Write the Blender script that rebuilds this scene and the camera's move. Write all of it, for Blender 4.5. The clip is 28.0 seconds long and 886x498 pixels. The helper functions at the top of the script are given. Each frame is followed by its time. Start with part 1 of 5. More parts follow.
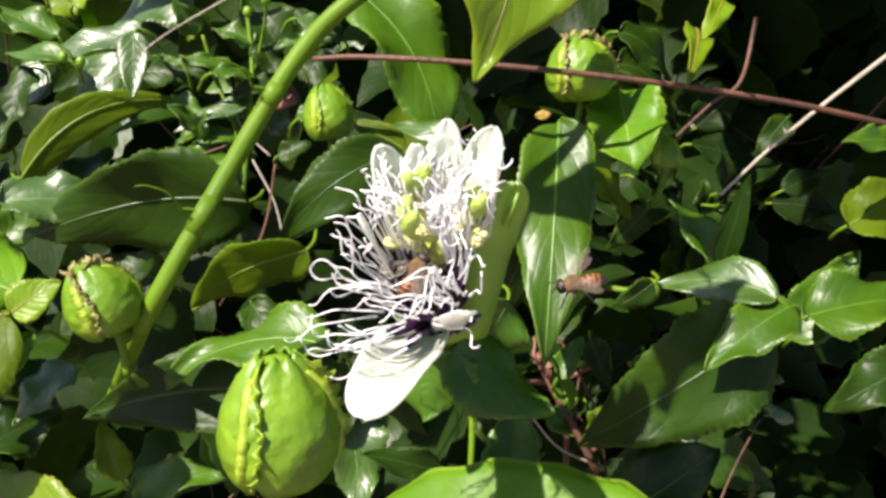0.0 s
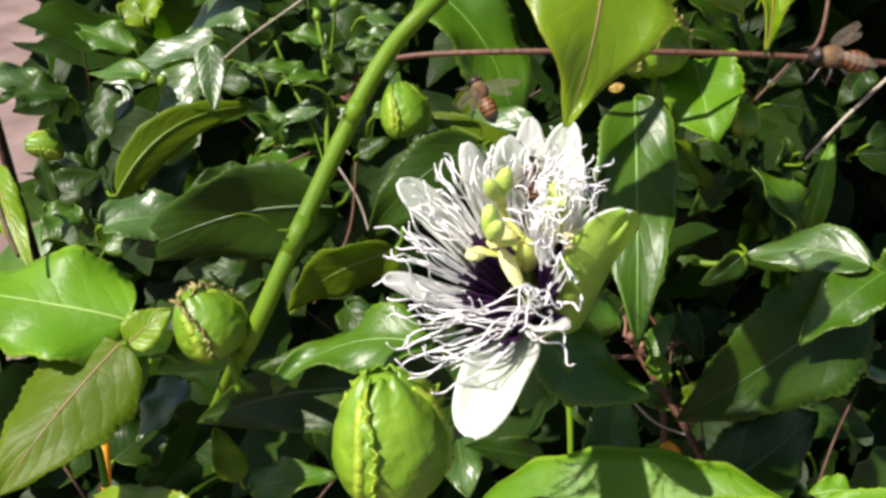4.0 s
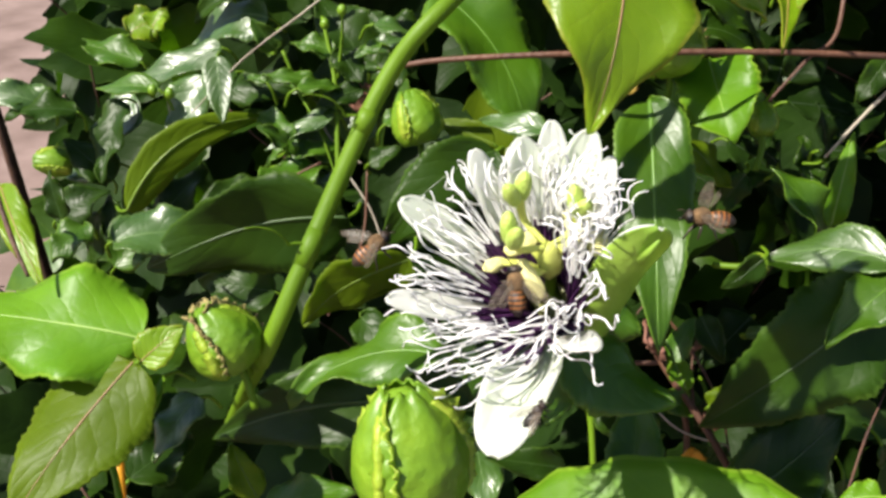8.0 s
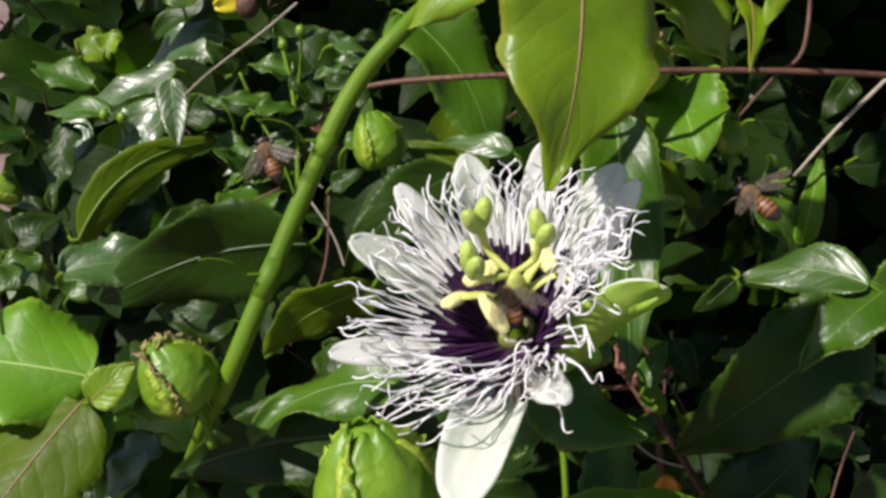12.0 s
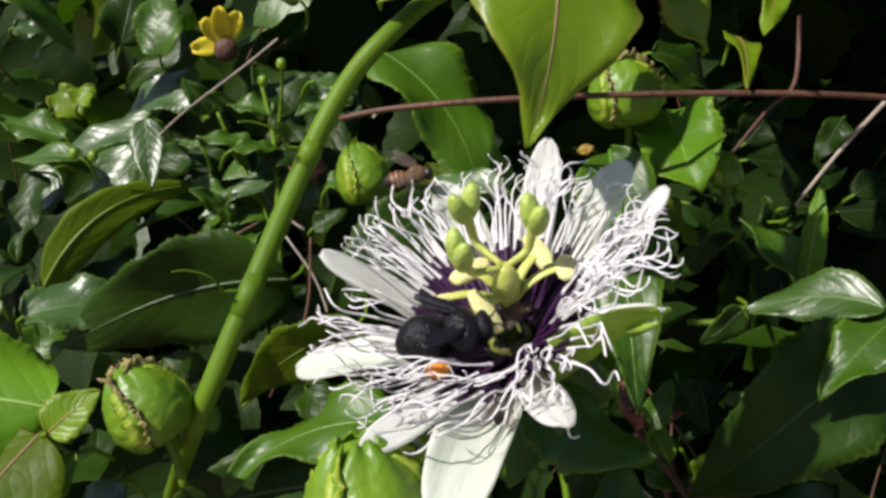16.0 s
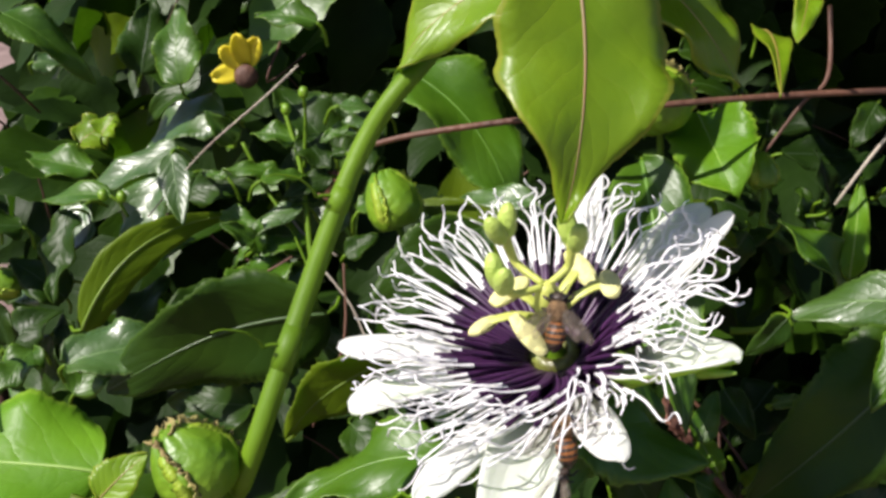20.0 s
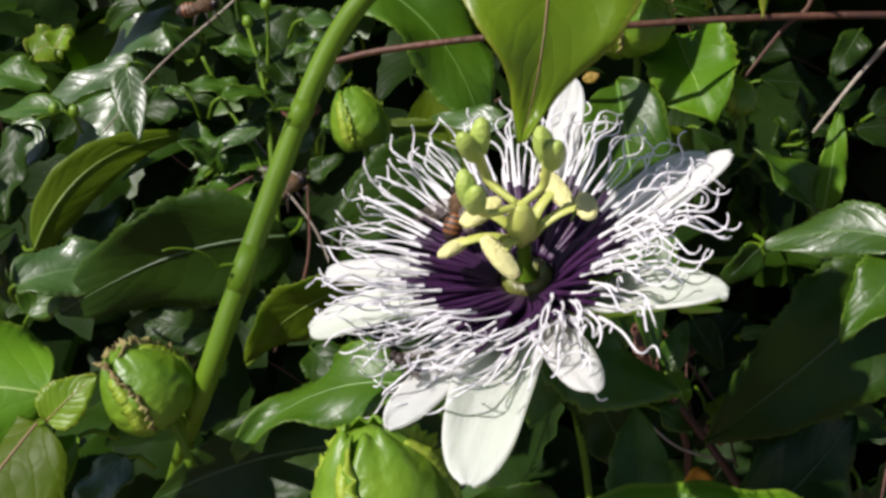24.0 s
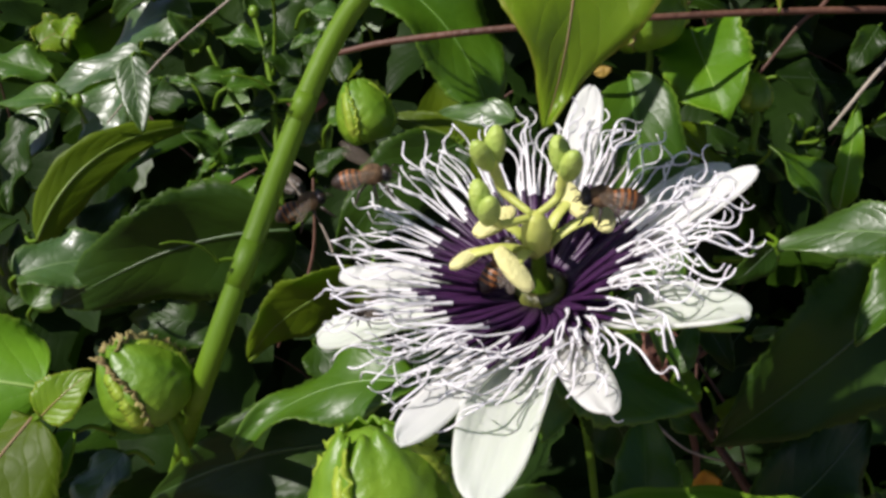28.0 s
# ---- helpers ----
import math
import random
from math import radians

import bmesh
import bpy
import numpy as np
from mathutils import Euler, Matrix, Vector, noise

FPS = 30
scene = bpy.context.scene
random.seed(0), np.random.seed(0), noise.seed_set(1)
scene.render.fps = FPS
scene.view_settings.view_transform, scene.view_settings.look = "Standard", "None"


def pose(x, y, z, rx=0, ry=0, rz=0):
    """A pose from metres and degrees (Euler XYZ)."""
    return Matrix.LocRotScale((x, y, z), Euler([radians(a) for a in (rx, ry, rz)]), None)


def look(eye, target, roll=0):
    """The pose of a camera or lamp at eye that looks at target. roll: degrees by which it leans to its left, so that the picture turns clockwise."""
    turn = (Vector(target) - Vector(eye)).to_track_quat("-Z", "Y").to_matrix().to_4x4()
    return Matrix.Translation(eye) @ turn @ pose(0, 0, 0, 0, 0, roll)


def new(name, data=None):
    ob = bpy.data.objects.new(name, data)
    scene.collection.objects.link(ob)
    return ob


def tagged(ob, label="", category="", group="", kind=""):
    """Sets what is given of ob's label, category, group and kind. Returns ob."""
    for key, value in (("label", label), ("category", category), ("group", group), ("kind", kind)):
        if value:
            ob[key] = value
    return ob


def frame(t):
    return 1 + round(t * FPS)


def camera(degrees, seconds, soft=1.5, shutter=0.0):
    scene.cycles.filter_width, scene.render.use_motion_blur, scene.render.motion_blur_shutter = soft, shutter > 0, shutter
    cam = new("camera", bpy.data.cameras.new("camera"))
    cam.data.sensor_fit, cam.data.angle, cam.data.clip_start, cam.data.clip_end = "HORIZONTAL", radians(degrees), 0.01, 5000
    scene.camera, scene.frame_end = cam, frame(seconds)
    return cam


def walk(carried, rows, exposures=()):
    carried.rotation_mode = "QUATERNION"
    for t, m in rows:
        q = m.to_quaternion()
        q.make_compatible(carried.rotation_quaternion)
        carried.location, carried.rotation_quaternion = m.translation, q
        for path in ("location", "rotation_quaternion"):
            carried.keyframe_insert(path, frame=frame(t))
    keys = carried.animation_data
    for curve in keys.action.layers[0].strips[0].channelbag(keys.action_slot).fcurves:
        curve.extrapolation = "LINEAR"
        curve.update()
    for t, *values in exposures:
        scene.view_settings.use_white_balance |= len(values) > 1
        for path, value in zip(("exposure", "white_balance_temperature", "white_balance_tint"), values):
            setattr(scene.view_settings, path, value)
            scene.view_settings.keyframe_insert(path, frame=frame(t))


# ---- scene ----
cam = camera(50, 28.0, soft=3.1)
walk(cam, [(t, pose(x, y, z, rx, ry, rz)) for t, x, y, z, rx, ry, rz in [
    (0, 0.00241, -0.19105, 0.74192, 62.957, -9.883, -4.875),
    (0.5, 0.00627, -0.18964, 0.74541, 61.460, -9.192, -4.914),
    (1, 0.00761, -0.18827, 0.75161, 59.939, -7.909, -4.488),
    (1.5, 0.00876, -0.18769, 0.75386, 58.815, -6.972, -4.265),
    (2, 0.00469, -0.18853, 0.75148, 58.892, -6.727, -4.300),
    (2.5, 0.00206, -0.18710, 0.75693, 59.412, -5.621, -3.681),
    (3, -0.00111, -0.18771, 0.75621, 59.886, -5.251, -3.442),
    (3.5, -0.00237, -0.18783, 0.75566, 59.622, -4.605, -3.204),
    (5.5, -0.00457, -0.18605, 0.75518, 58.401, -3.369, -3.450),
    (6, -0.00430, -0.18535, 0.75535, 58.651, -3.004, -3.264),
    (6.5, -0.00452, -0.18523, 0.75462, 58.592, -2.799, -3.082),
    (7, -0.00444, -0.18458, 0.75480, 59.306, -2.964, -3.347),
    (7.5, -0.00401, -0.18357, 0.75413, 59.516, -3.082, -3.738),
    (8, -0.00386, -0.18355, 0.75397, 59.539, -2.600, -3.294),
    (8.5, -0.00717, -0.18380, 0.75264, 59.586, -2.743, -3.478),
    (9, -0.00445, -0.18313, 0.75327, 59.442, -2.109, -3.009),
    (9.5, -0.00393, -0.18193, 0.75255, 59.542, -2.545, -3.708),
    (10, -0.00299, -0.18005, 0.75152, 59.471, -3.493, -5.268),
    (10.5, -0.00422, -0.17983, 0.75217, 59.577, -3.254, -4.865),
    (11, -0.00458, -0.17930, 0.75241, 60.055, -3.192, -5.051),
    (11.5, -0.00180, -0.17537, 0.75972, 59.249, -2.412, -4.824),
    (13.5, -0.00696, -0.17816, 0.71218, 68.251, -5.257, -8.186),
    (14, -0.00478, -0.17610, 0.72057, 67.561, -4.691, -7.694),
    (14.5, -0.00409, -0.17486, 0.72333, 67.466, -4.083, -7.654),
    (15, -0.00594, -0.17444, 0.72386, 67.775, -3.956, -7.567),
    (15.5, -0.00625, -0.17317, 0.72524, 67.959, -3.468, -7.444),
    (16, -0.00486, -0.17203, 0.72789, 67.534, -2.610, -7.211),
    (16.5, -0.00485, -0.17163, 0.72821, 67.345, -2.062, -7.132),
    (17, -0.00622, -0.17105, 0.72928, 67.463, -1.594, -7.001),
    (17.5, -0.00511, -0.16977, 0.73017, 67.078, -0.897, -6.736),
    (18, -0.00585, -0.16955, 0.72910, 67.183, -0.455, -6.811),
    (18.5, -0.00097, -0.16709, 0.73427, 66.900, 1.025, -6.455),
    (19, -0.00087, -0.16509, 0.74394, 66.959, 2.142, -6.219),
    (19.5, -0.00283, -0.16424, 0.74495, 67.486, 2.348, -6.375),
    (20, -0.00591, -0.16401, 0.73954, 65.667, 1.110, -7.060),
    (20.5, -0.00416, -0.16263, 0.73829, 62.194, 0.478, -7.202),
    (21, -0.00329, -0.16135, 0.73689, 61.046, 0.214, -7.381),
    (21.5, -0.00610, -0.16008, 0.73564, 61.957, 0.405, -8.260),
    (23.5, -0.00207, -0.15913, 0.73383, 61.140, -0.530, -7.822),
    (24, -0.00376, -0.15865, 0.73436, 61.586, -0.455, -8.109),
    (24.5, -0.00342, -0.15801, 0.73431, 61.587, -0.342, -7.681),
    (25, -0.00317, -0.15738, 0.73348, 61.819, -0.173, -7.950),
    (25.5, -0.00046, -0.15706, 0.73259, 61.246, 0.097, -7.696),
    (26, -0.00164, -0.15850, 0.72940, 61.419, -0.231, -7.307),
    (26.5, -0.00255, -0.15795, 0.72956, 61.506, -0.482, -7.317),
    (27, -0.00229, -0.15645, 0.73347, 61.292, -0.305, -7.087),
    (27.5, -0.00194, -0.15574, 0.73306, 61.478, -0.413, -6.994),
    (28, -0.00180, -0.15511, 0.73285, 61.210, -0.673, -7.148),
]], exposures=[(0, 1.20, 6650, 17), (1, 0.98, 6500, 18), (2, 0.95, 6600, 17), (3, 0.88, 6550, 17), (6, 1.13, 6600, 8), (9, 0.90, 6600, 13), (13, 0.34, 6350, 17), (18.3, 0.30, 6350, 17), (19, 0.72, 6400, 16), (20, 0.7, 6350, 16), (21, 0.27, 6250, 18), (25, 0.22, 6250, 18), (28, 0.22, 6250, 18)])

# ---- light: a clear morning, sun from the upper left ----
SUN_ELEVATION, SUN_AZIMUTH = radians(50), radians(-110)
world = bpy.data.worlds.new("sky")
scene.world = world
world.use_nodes = True
sky = world.node_tree.nodes.new("ShaderNodeTexSky")
sky.sky_type, sky.sun_disc = "NISHITA", False
sky.sun_elevation, sky.sun_rotation = SUN_ELEVATION, SUN_AZIMUTH
background = world.node_tree.nodes["Background"]
background.inputs["Strength"].default_value = 0.066
world.node_tree.links.new(sky.outputs[0], background.inputs["Color"])
sun_data = bpy.data.lights.new("sun", "SUN")
sun_data.energy, sun_data.angle, sun_data.color = 5.0, radians(0.8), (1.0, 0.95, 0.86)
sun = new("sun", sun_data)
sun_from = Vector((math.sin(SUN_AZIMUTH) * math.cos(SUN_ELEVATION), math.cos(SUN_AZIMUTH) * math.cos(SUN_ELEVATION), math.sin(SUN_ELEVATION)))
sun.matrix_basis = look(sun_from * 3, (0, 0, 0))


# ---- materials ----
def material(name, colour, second=None, scale=60.0, rough=0.5, bump=0.0, bump_scale=400.0, through_light=0.0, coat=0.0, metal=0.0, coords="Object", stretch=(1, 1, 1), specular=0.5, vary=0.0):
    """Two colours mixed by noise at two scales, with fine relief; through_light: how much a thin blade lets through."""
    mat = bpy.data.materials.new(name)
    mat.use_nodes = True
    tree = mat.node_tree
    nodes, links = tree.nodes, tree.links
    bsdf = nodes["Principled BSDF"]
    second = second or tuple(c * 0.7 for c in colour)
    tex = nodes.new("ShaderNodeTexCoord")
    mapping = nodes.new("ShaderNodeMapping")
    mapping.inputs["Scale"].default_value = stretch
    links.new(tex.outputs[coords], mapping.inputs[0])
    big = nodes.new("ShaderNodeTexNoise")
    big.inputs["Scale"].default_value, big.inputs["Detail"].default_value = scale, 5
    links.new(mapping.outputs[0], big.inputs["Vector"])
    ramp = nodes.new("ShaderNodeValToRGB")
    ramp.color_ramp.elements[0].position, ramp.color_ramp.elements[1].position = 0.32, 0.68
    ramp.color_ramp.elements[0].color, ramp.color_ramp.elements[1].color = (*second, 1), (*colour, 1)
    links.new(big.outputs["Fac"], ramp.inputs[0])
    colour_out = ramp.outputs[0]
    if vary:
        info = nodes.new("ShaderNodeObjectInfo")
        hue = nodes.new("ShaderNodeHueSaturation")
        spread = nodes.new("ShaderNodeMapRange")
        spread.inputs["To Min"].default_value, spread.inputs["To Max"].default_value = 1 - vary, 1 + vary
        links.new(info.outputs["Random"], spread.inputs[0])
        links.new(spread.outputs[0], hue.inputs["Value"])
        links.new(colour_out, hue.inputs["Color"])
        colour_out = hue.outputs[0]
    links.new(colour_out, bsdf.inputs["Base Color"])
    bsdf.inputs["Roughness"].default_value, bsdf.inputs["Metallic"].default_value = rough, metal
    bsdf.inputs["Coat Weight"].default_value, bsdf.inputs["Coat Roughness"].default_value = coat, 0.2
    bsdf.inputs["Specular IOR Level"].default_value = specular
    if bump:
        fine = nodes.new("ShaderNodeTexNoise")
        fine.inputs["Scale"].default_value, fine.inputs["Detail"].default_value = bump_scale, 4
        links.new(mapping.outputs[0], fine.inputs["Vector"])
        relief = nodes.new("ShaderNodeBump")
        relief.inputs["Strength"].default_value, relief.inputs["Distance"].default_value = bump, 0.001
        links.new(fine.outputs["Fac"], relief.inputs["Height"])
        links.new(relief.outputs[0], bsdf.inputs["Normal"])
    if through_light:
        clear = nodes.new("ShaderNodeBsdfTranslucent")
        warm = nodes.new("ShaderNodeMixRGB")
        warm.blend_type, warm.inputs[0].default_value = "MULTIPLY", 1.0
        warm.inputs[2].default_value = (1.25, 1.4, 0.42, 1) if colour[1] > colour[2] * 2 else (1, 1, 0.95, 1)
        links.new(colour_out, warm.inputs[1])
        links.new(warm.outputs[0], clear.inputs["Color"])
        mix = nodes.new("ShaderNodeMixShader")
        mix.inputs[0].default_value = through_light
        links.new(bsdf.outputs[0], mix.inputs[1])
        links.new(clear.outputs[0], mix.inputs[2])
        links.new(mix.outputs[0], nodes["Material Output"].inputs["Surface"])
    return mat


def leaf_material(name, colour, second, vein, rough, through_light, bulge=0.32, gloss=0.5):
    """A leaf blade: side veins run out from the midrib by the blade's own map (along, across), with soft bulges between them."""
    mat = material(name, colour, second, 45.0, rough, 0.0, through_light=through_light, vary=0.18)
    nodes, links = mat.node_tree.nodes, mat.node_tree.links
    bsdf = nodes["Principled BSDF"]
    uv = nodes.new("ShaderNodeUVMap")
    split = nodes.new("ShaderNodeSeparateXYZ")
    links.new(uv.outputs[0], split.inputs[0])

    def calc(kind, a, b=None):
        node = nodes.new("ShaderNodeMath")
        node.operation = kind
        for n, value in enumerate((a, b)):
            if value is None:
                continue
            if isinstance(value, (int, float)):
                node.inputs[n].default_value = value
            else:
                links.new(value, node.inputs[n])
        return node.outputs[0]

    side = calc("ABSOLUTE", calc("SUBTRACT", split.outputs[1], 0.5))
    bend = nodes.new("ShaderNodeTexNoise")
    bend.inputs["Scale"].default_value = 3.0
    links.new(uv.outputs[0], bend.inputs["Vector"])
    along = calc("ADD", calc("SUBTRACT", calc("MULTIPLY", split.outputs[0], 7.0), calc("MULTIPLY", side, 5.0)), calc("MULTIPLY", bend.outputs["Fac"], 1.6))
    wave = calc("ABSOLUTE", calc("SINE", calc("MULTIPLY", along, math.pi)))
    line = calc("LESS_THAN", wave, 0.06)
    ramp_colour = bsdf.inputs["Base Color"].links[0].from_socket
    tint = nodes.new("ShaderNodeMixRGB")
    tint.inputs[2].default_value = (*vein, 1)
    rim = calc("MULTIPLY", calc("GREATER_THAN", side, 0.47), 0.7)
    links.new(calc("MAXIMUM", calc("MULTIPLY", line, 0.14), rim), tint.inputs[0])
    links.new(ramp_colour, tint.inputs[1])
    links.new(tint.outputs[0], bsdf.inputs["Base Color"])
    fine = nodes.new("ShaderNodeTexNoise")
    fine.inputs["Scale"].default_value, fine.inputs["Detail"].default_value = 130.0, 3
    tex = nodes.new("ShaderNodeTexCoord")
    links.new(tex.outputs["Object"], fine.inputs["Vector"])
    swell = nodes.new("ShaderNodeTexNoise")
    swell.inputs["Scale"].default_value, swell.inputs["Detail"].default_value = 38.0, 2
    links.new(tex.outputs["Object"], swell.inputs["Vector"])
    net = nodes.new("ShaderNodeTexVoronoi")
    net.feature = "DISTANCE_TO_EDGE"
    net.inputs["Scale"].default_value = 330.0
    links.new(tex.outputs["Object"], net.inputs["Vector"])
    cell = calc("MINIMUM", calc("MULTIPLY", net.outputs["Distance"], 5.0), 1.0)
    height = calc("ADD", calc("ADD", calc("ADD", calc("MULTIPLY", calc("POWER", wave, 0.5), 0.22), calc("MULTIPLY", cell, 0.07)), calc("MULTIPLY", fine.outputs["Fac"], 0.3)), calc("MULTIPLY", swell.outputs["Fac"], 6.0))
    relief = nodes.new("ShaderNodeBump")
    relief.inputs["Strength"].default_value, relief.inputs["Distance"].default_value = bulge, 0.0012
    links.new(height, relief.inputs["Height"])
    links.new(relief.outputs[0], bsdf.inputs["Normal"])
    bsdf.inputs["Coat Weight"].default_value, bsdf.inputs["Coat Roughness"].default_value = gloss, 0.4
    bsdf.inputs["Specular IOR Level"].default_value = 0.5 * gloss
    links.new(relief.outputs[0], bsdf.inputs["Coat Normal"])
    worn = calc("ADD", calc("MULTIPLY", fine.outputs["Fac"], 0.22), rough - 0.1)
    links.new(worn, bsdf.inputs["Roughness"])
    return mat


LEAF = {
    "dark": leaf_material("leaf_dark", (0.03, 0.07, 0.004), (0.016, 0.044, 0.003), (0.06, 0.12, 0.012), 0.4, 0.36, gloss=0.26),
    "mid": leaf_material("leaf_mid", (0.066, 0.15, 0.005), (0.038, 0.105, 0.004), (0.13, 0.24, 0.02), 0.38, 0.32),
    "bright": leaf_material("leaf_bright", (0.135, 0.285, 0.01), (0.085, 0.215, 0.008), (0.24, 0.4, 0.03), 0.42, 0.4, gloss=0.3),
    "pale": leaf_material("leaf_pale", (0.06, 0.13, 0.014), (0.036, 0.09, 0.009), (0.1, 0.18, 0.03), 0.36, 0.22, gloss=0.95),
    "young": leaf_material("leaf_young", (0.21, 0.33, 0.008), (0.13, 0.24, 0.006), (0.3, 0.32, 0.03), 0.35, 0.42, gloss=0.45),
    "olive": leaf_material("leaf_olive", (0.15, 0.23, 0.008), (0.1, 0.17, 0.006), (0.18, 0.26, 0.02), 0.45, 0.55, gloss=0.2),
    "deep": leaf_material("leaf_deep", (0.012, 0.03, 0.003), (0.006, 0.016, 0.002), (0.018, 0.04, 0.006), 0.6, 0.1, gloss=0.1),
}
RIBS = {
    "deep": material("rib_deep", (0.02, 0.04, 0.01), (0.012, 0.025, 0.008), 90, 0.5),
    "dark": material("rib_dark", (0.036, 0.08, 0.01), (0.026, 0.06, 0.008), 90, 0.4),
    "mid": material("rib_mid", (0.09, 0.19, 0.015), (0.06, 0.14, 0.012), 90, 0.4),
    "bright": material("rib_bright", (0.24, 0.38, 0.07), (0.18, 0.3, 0.05), 90, 0.45),
    "pale": material("rib_pale", (0.12, 0.2, 0.06), (0.08, 0.15, 0.045), 90, 0.4),
    "young": material("rib_young", (0.24, 0.2, 0.04), (0.18, 0.13, 0.03), 90, 0.45),
    "olive": material("rib_olive", (0.12, 0.2, 0.012), (0.09, 0.15, 0.01), 90, 0.45),
}
RIB_RED = material("leaf_rib_reddish", (0.22, 0.1, 0.04), (0.17, 0.14, 0.05), 90, 0.5)
STEM = material("stem_green", (0.12, 0.22, 0.008), (0.075, 0.15, 0.006), 35, 0.5, 0.25, 300, 0.12, stretch=(1, 1, 0.3), specular=0.25)
BUD = material("bud_green", (0.2, 0.35, 0.016), (0.11, 0.23, 0.011), 120, 0.42, 0.6, 260, 0.2)
BRACT = material("bract_green", (0.2, 0.34, 0.016), (0.1, 0.22, 0.01), 110, 0.4, 0.6, 280, 0.25)
FRILL = material("bract_frill", (0.4, 0.5, 0.05), (0.24, 0.38, 0.02), 200, 0.45, 0.3, 400, 0.3)
BRACT_EDGE = material("bract_dry", (0.3, 0.27, 0.08), (0.2, 0.14, 0.05), 120, 0.7, 0.6, 500)
WHITE = material("petal_white", (0.91, 0.91, 0.89), (0.8, 0.82, 0.77), 90, 0.55, 0.75, 330, 0.5, stretch=(0.12, 1, 1))
SEPAL = material("sepal_green", (0.3, 0.46, 0.06), (0.17, 0.33, 0.03), 60, 0.5, 0.3, 260, 0.22)
THREAD = material("filament_white", (0.93, 0.92, 0.92), (0.88, 0.87, 0.89), 90, 0.5, 0.0, through_light=0.3)
PURPLE = material("filament_purple", (0.05, 0.012, 0.06), (0.022, 0.005, 0.028), 150, 0.45)
PISTIL = material("pistil_yellow_green", (0.56, 0.58, 0.14), (0.42, 0.48, 0.09), 160, 0.45, 0.2, 700, 0.15)
STIGMA = material("stigma_green", (0.4, 0.5, 0.1), (0.26, 0.37, 0.06), 220, 0.5, 0.5, 900)
ANTHER = material("anther_yellow", (0.72, 0.68, 0.28), (0.62, 0.6, 0.26), 250, 0.75, 0.6, 1200)
NECTAR = material("nectar_ring", (0.22, 0.26, 0.05), (0.07, 0.06, 0.02), 260, 0.35, 0.4, 600)
BARK = material("bark_brown", (0.12, 0.05, 0.026), (0.06, 0.026, 0.016), 60, 0.6, 0.6, 500, stretch=(1, 1, 0.25))
DRY = material("dry_twig", (0.42, 0.38, 0.3), (0.26, 0.21, 0.16), 80, 0.75, 0.6, 500)
DRY_PINK = material("dry_bract_pink", (0.34, 0.16, 0.11), (0.2, 0.085, 0.055), 120, 0.7, 0.6, 500, 0.2)
YELLOW = material("flower_yellow", (0.78, 0.66, 0.03), (0.66, 0.55, 0.02), 150, 0.5, 0.3, 500, 0.25)
DRY_YELLOW = material("dry_yellow", (0.34, 0.24, 0.03), (0.2, 0.12, 0.02), 120, 0.7, 0.4, 400)
ORANGE = material("fallen_petal_orange", (0.8, 0.42, 0.02), (0.7, 0.3, 0.015), 120, 0.5, 0.3, 400, 0.2)
RUST = material("dry_flower_brown", (0.1, 0.045, 0.025), (0.05, 0.022, 0.015), 160, 0.7, 0.6, 500)
SOIL = material("soil", (0.23, 0.16, 0.14), (0.13, 0.085, 0.07), 9, 0.9, 0.8, 60)
BEE_HAIR = material("bee_thorax_hair", (0.24, 0.14, 0.06), (0.11, 0.06, 0.024), 700, 0.8, 1.0, 3000)
BEE_DARK = material("bee_dark", (0.035, 0.022, 0.014), (0.018, 0.012, 0.01), 500, 0.4, 0.3, 2000)
BEE_AMBER = material("bee_amber", (0.33, 0.125, 0.03), (0.2, 0.07, 0.018), 500, 0.4, 0.3, 2000)
BLACK_SHINE = material("carpenter_black", (0.006, 0.006, 0.008), (0.003, 0.003, 0.004), 400, 0.4, 0.5, 1500, specular=0.25)
POLLEN = material("pollen_orange", (0.72, 0.27, 0.03), (0.6, 0.2, 0.02), 700, 0.8, 0.6, 2500)
WING = material("bee_wing", (0.34, 0.28, 0.22), (0.2, 0.16, 0.12), 600, 0.25, 0.2, 900, 0.5)
wing_nodes, wing_links = WING.node_tree.nodes, WING.node_tree.links
clear_part, clear_mix = wing_nodes.new("ShaderNodeBsdfTransparent"), wing_nodes.new("ShaderNodeMixShader")
clear_mix.inputs[0].default_value = 0.78
wing_links.new(wing_nodes["Material Output"].inputs["Surface"].links[0].from_socket, clear_mix.inputs[1])
wing_links.new(clear_part.outputs[0], clear_mix.inputs[2])
wing_links.new(clear_mix.outputs[0], wing_nodes["Material Output"].inputs["Surface"])
WING_BLUE = material("carpenter_wing", (0.008, 0.007, 0.012), (0.004, 0.004, 0.007), 400, 0.45, 0.2, 900, 0.1, specular=0.25)


# ---- mesh helpers ----
def mesh(name, verts, faces, mats, indices=None, uvs=None, smooth=True):
    data = bpy.data.meshes.new(name)
    data.from_pydata([tuple(v) for v in verts], [], faces)
    for mat in mats if isinstance(mats, (list, tuple)) else (mats,):
        data.materials.append(mat)
    if indices is not None:
        data.polygons.foreach_set("material_index", indices)
    if smooth:
        data.polygons.foreach_set("use_smooth", [True] * len(faces))
    if uvs is not None:
        layer = data.uv_layers.new(name="UVMap")
        loops = np.zeros(len(data.loops), dtype=np.int32)
        data.loops.foreach_get("vertex_index", loops)
        layer.data.foreach_set("uv", np.asarray(uvs, dtype=np.float32)[loops].ravel())
    data.update()
    return data


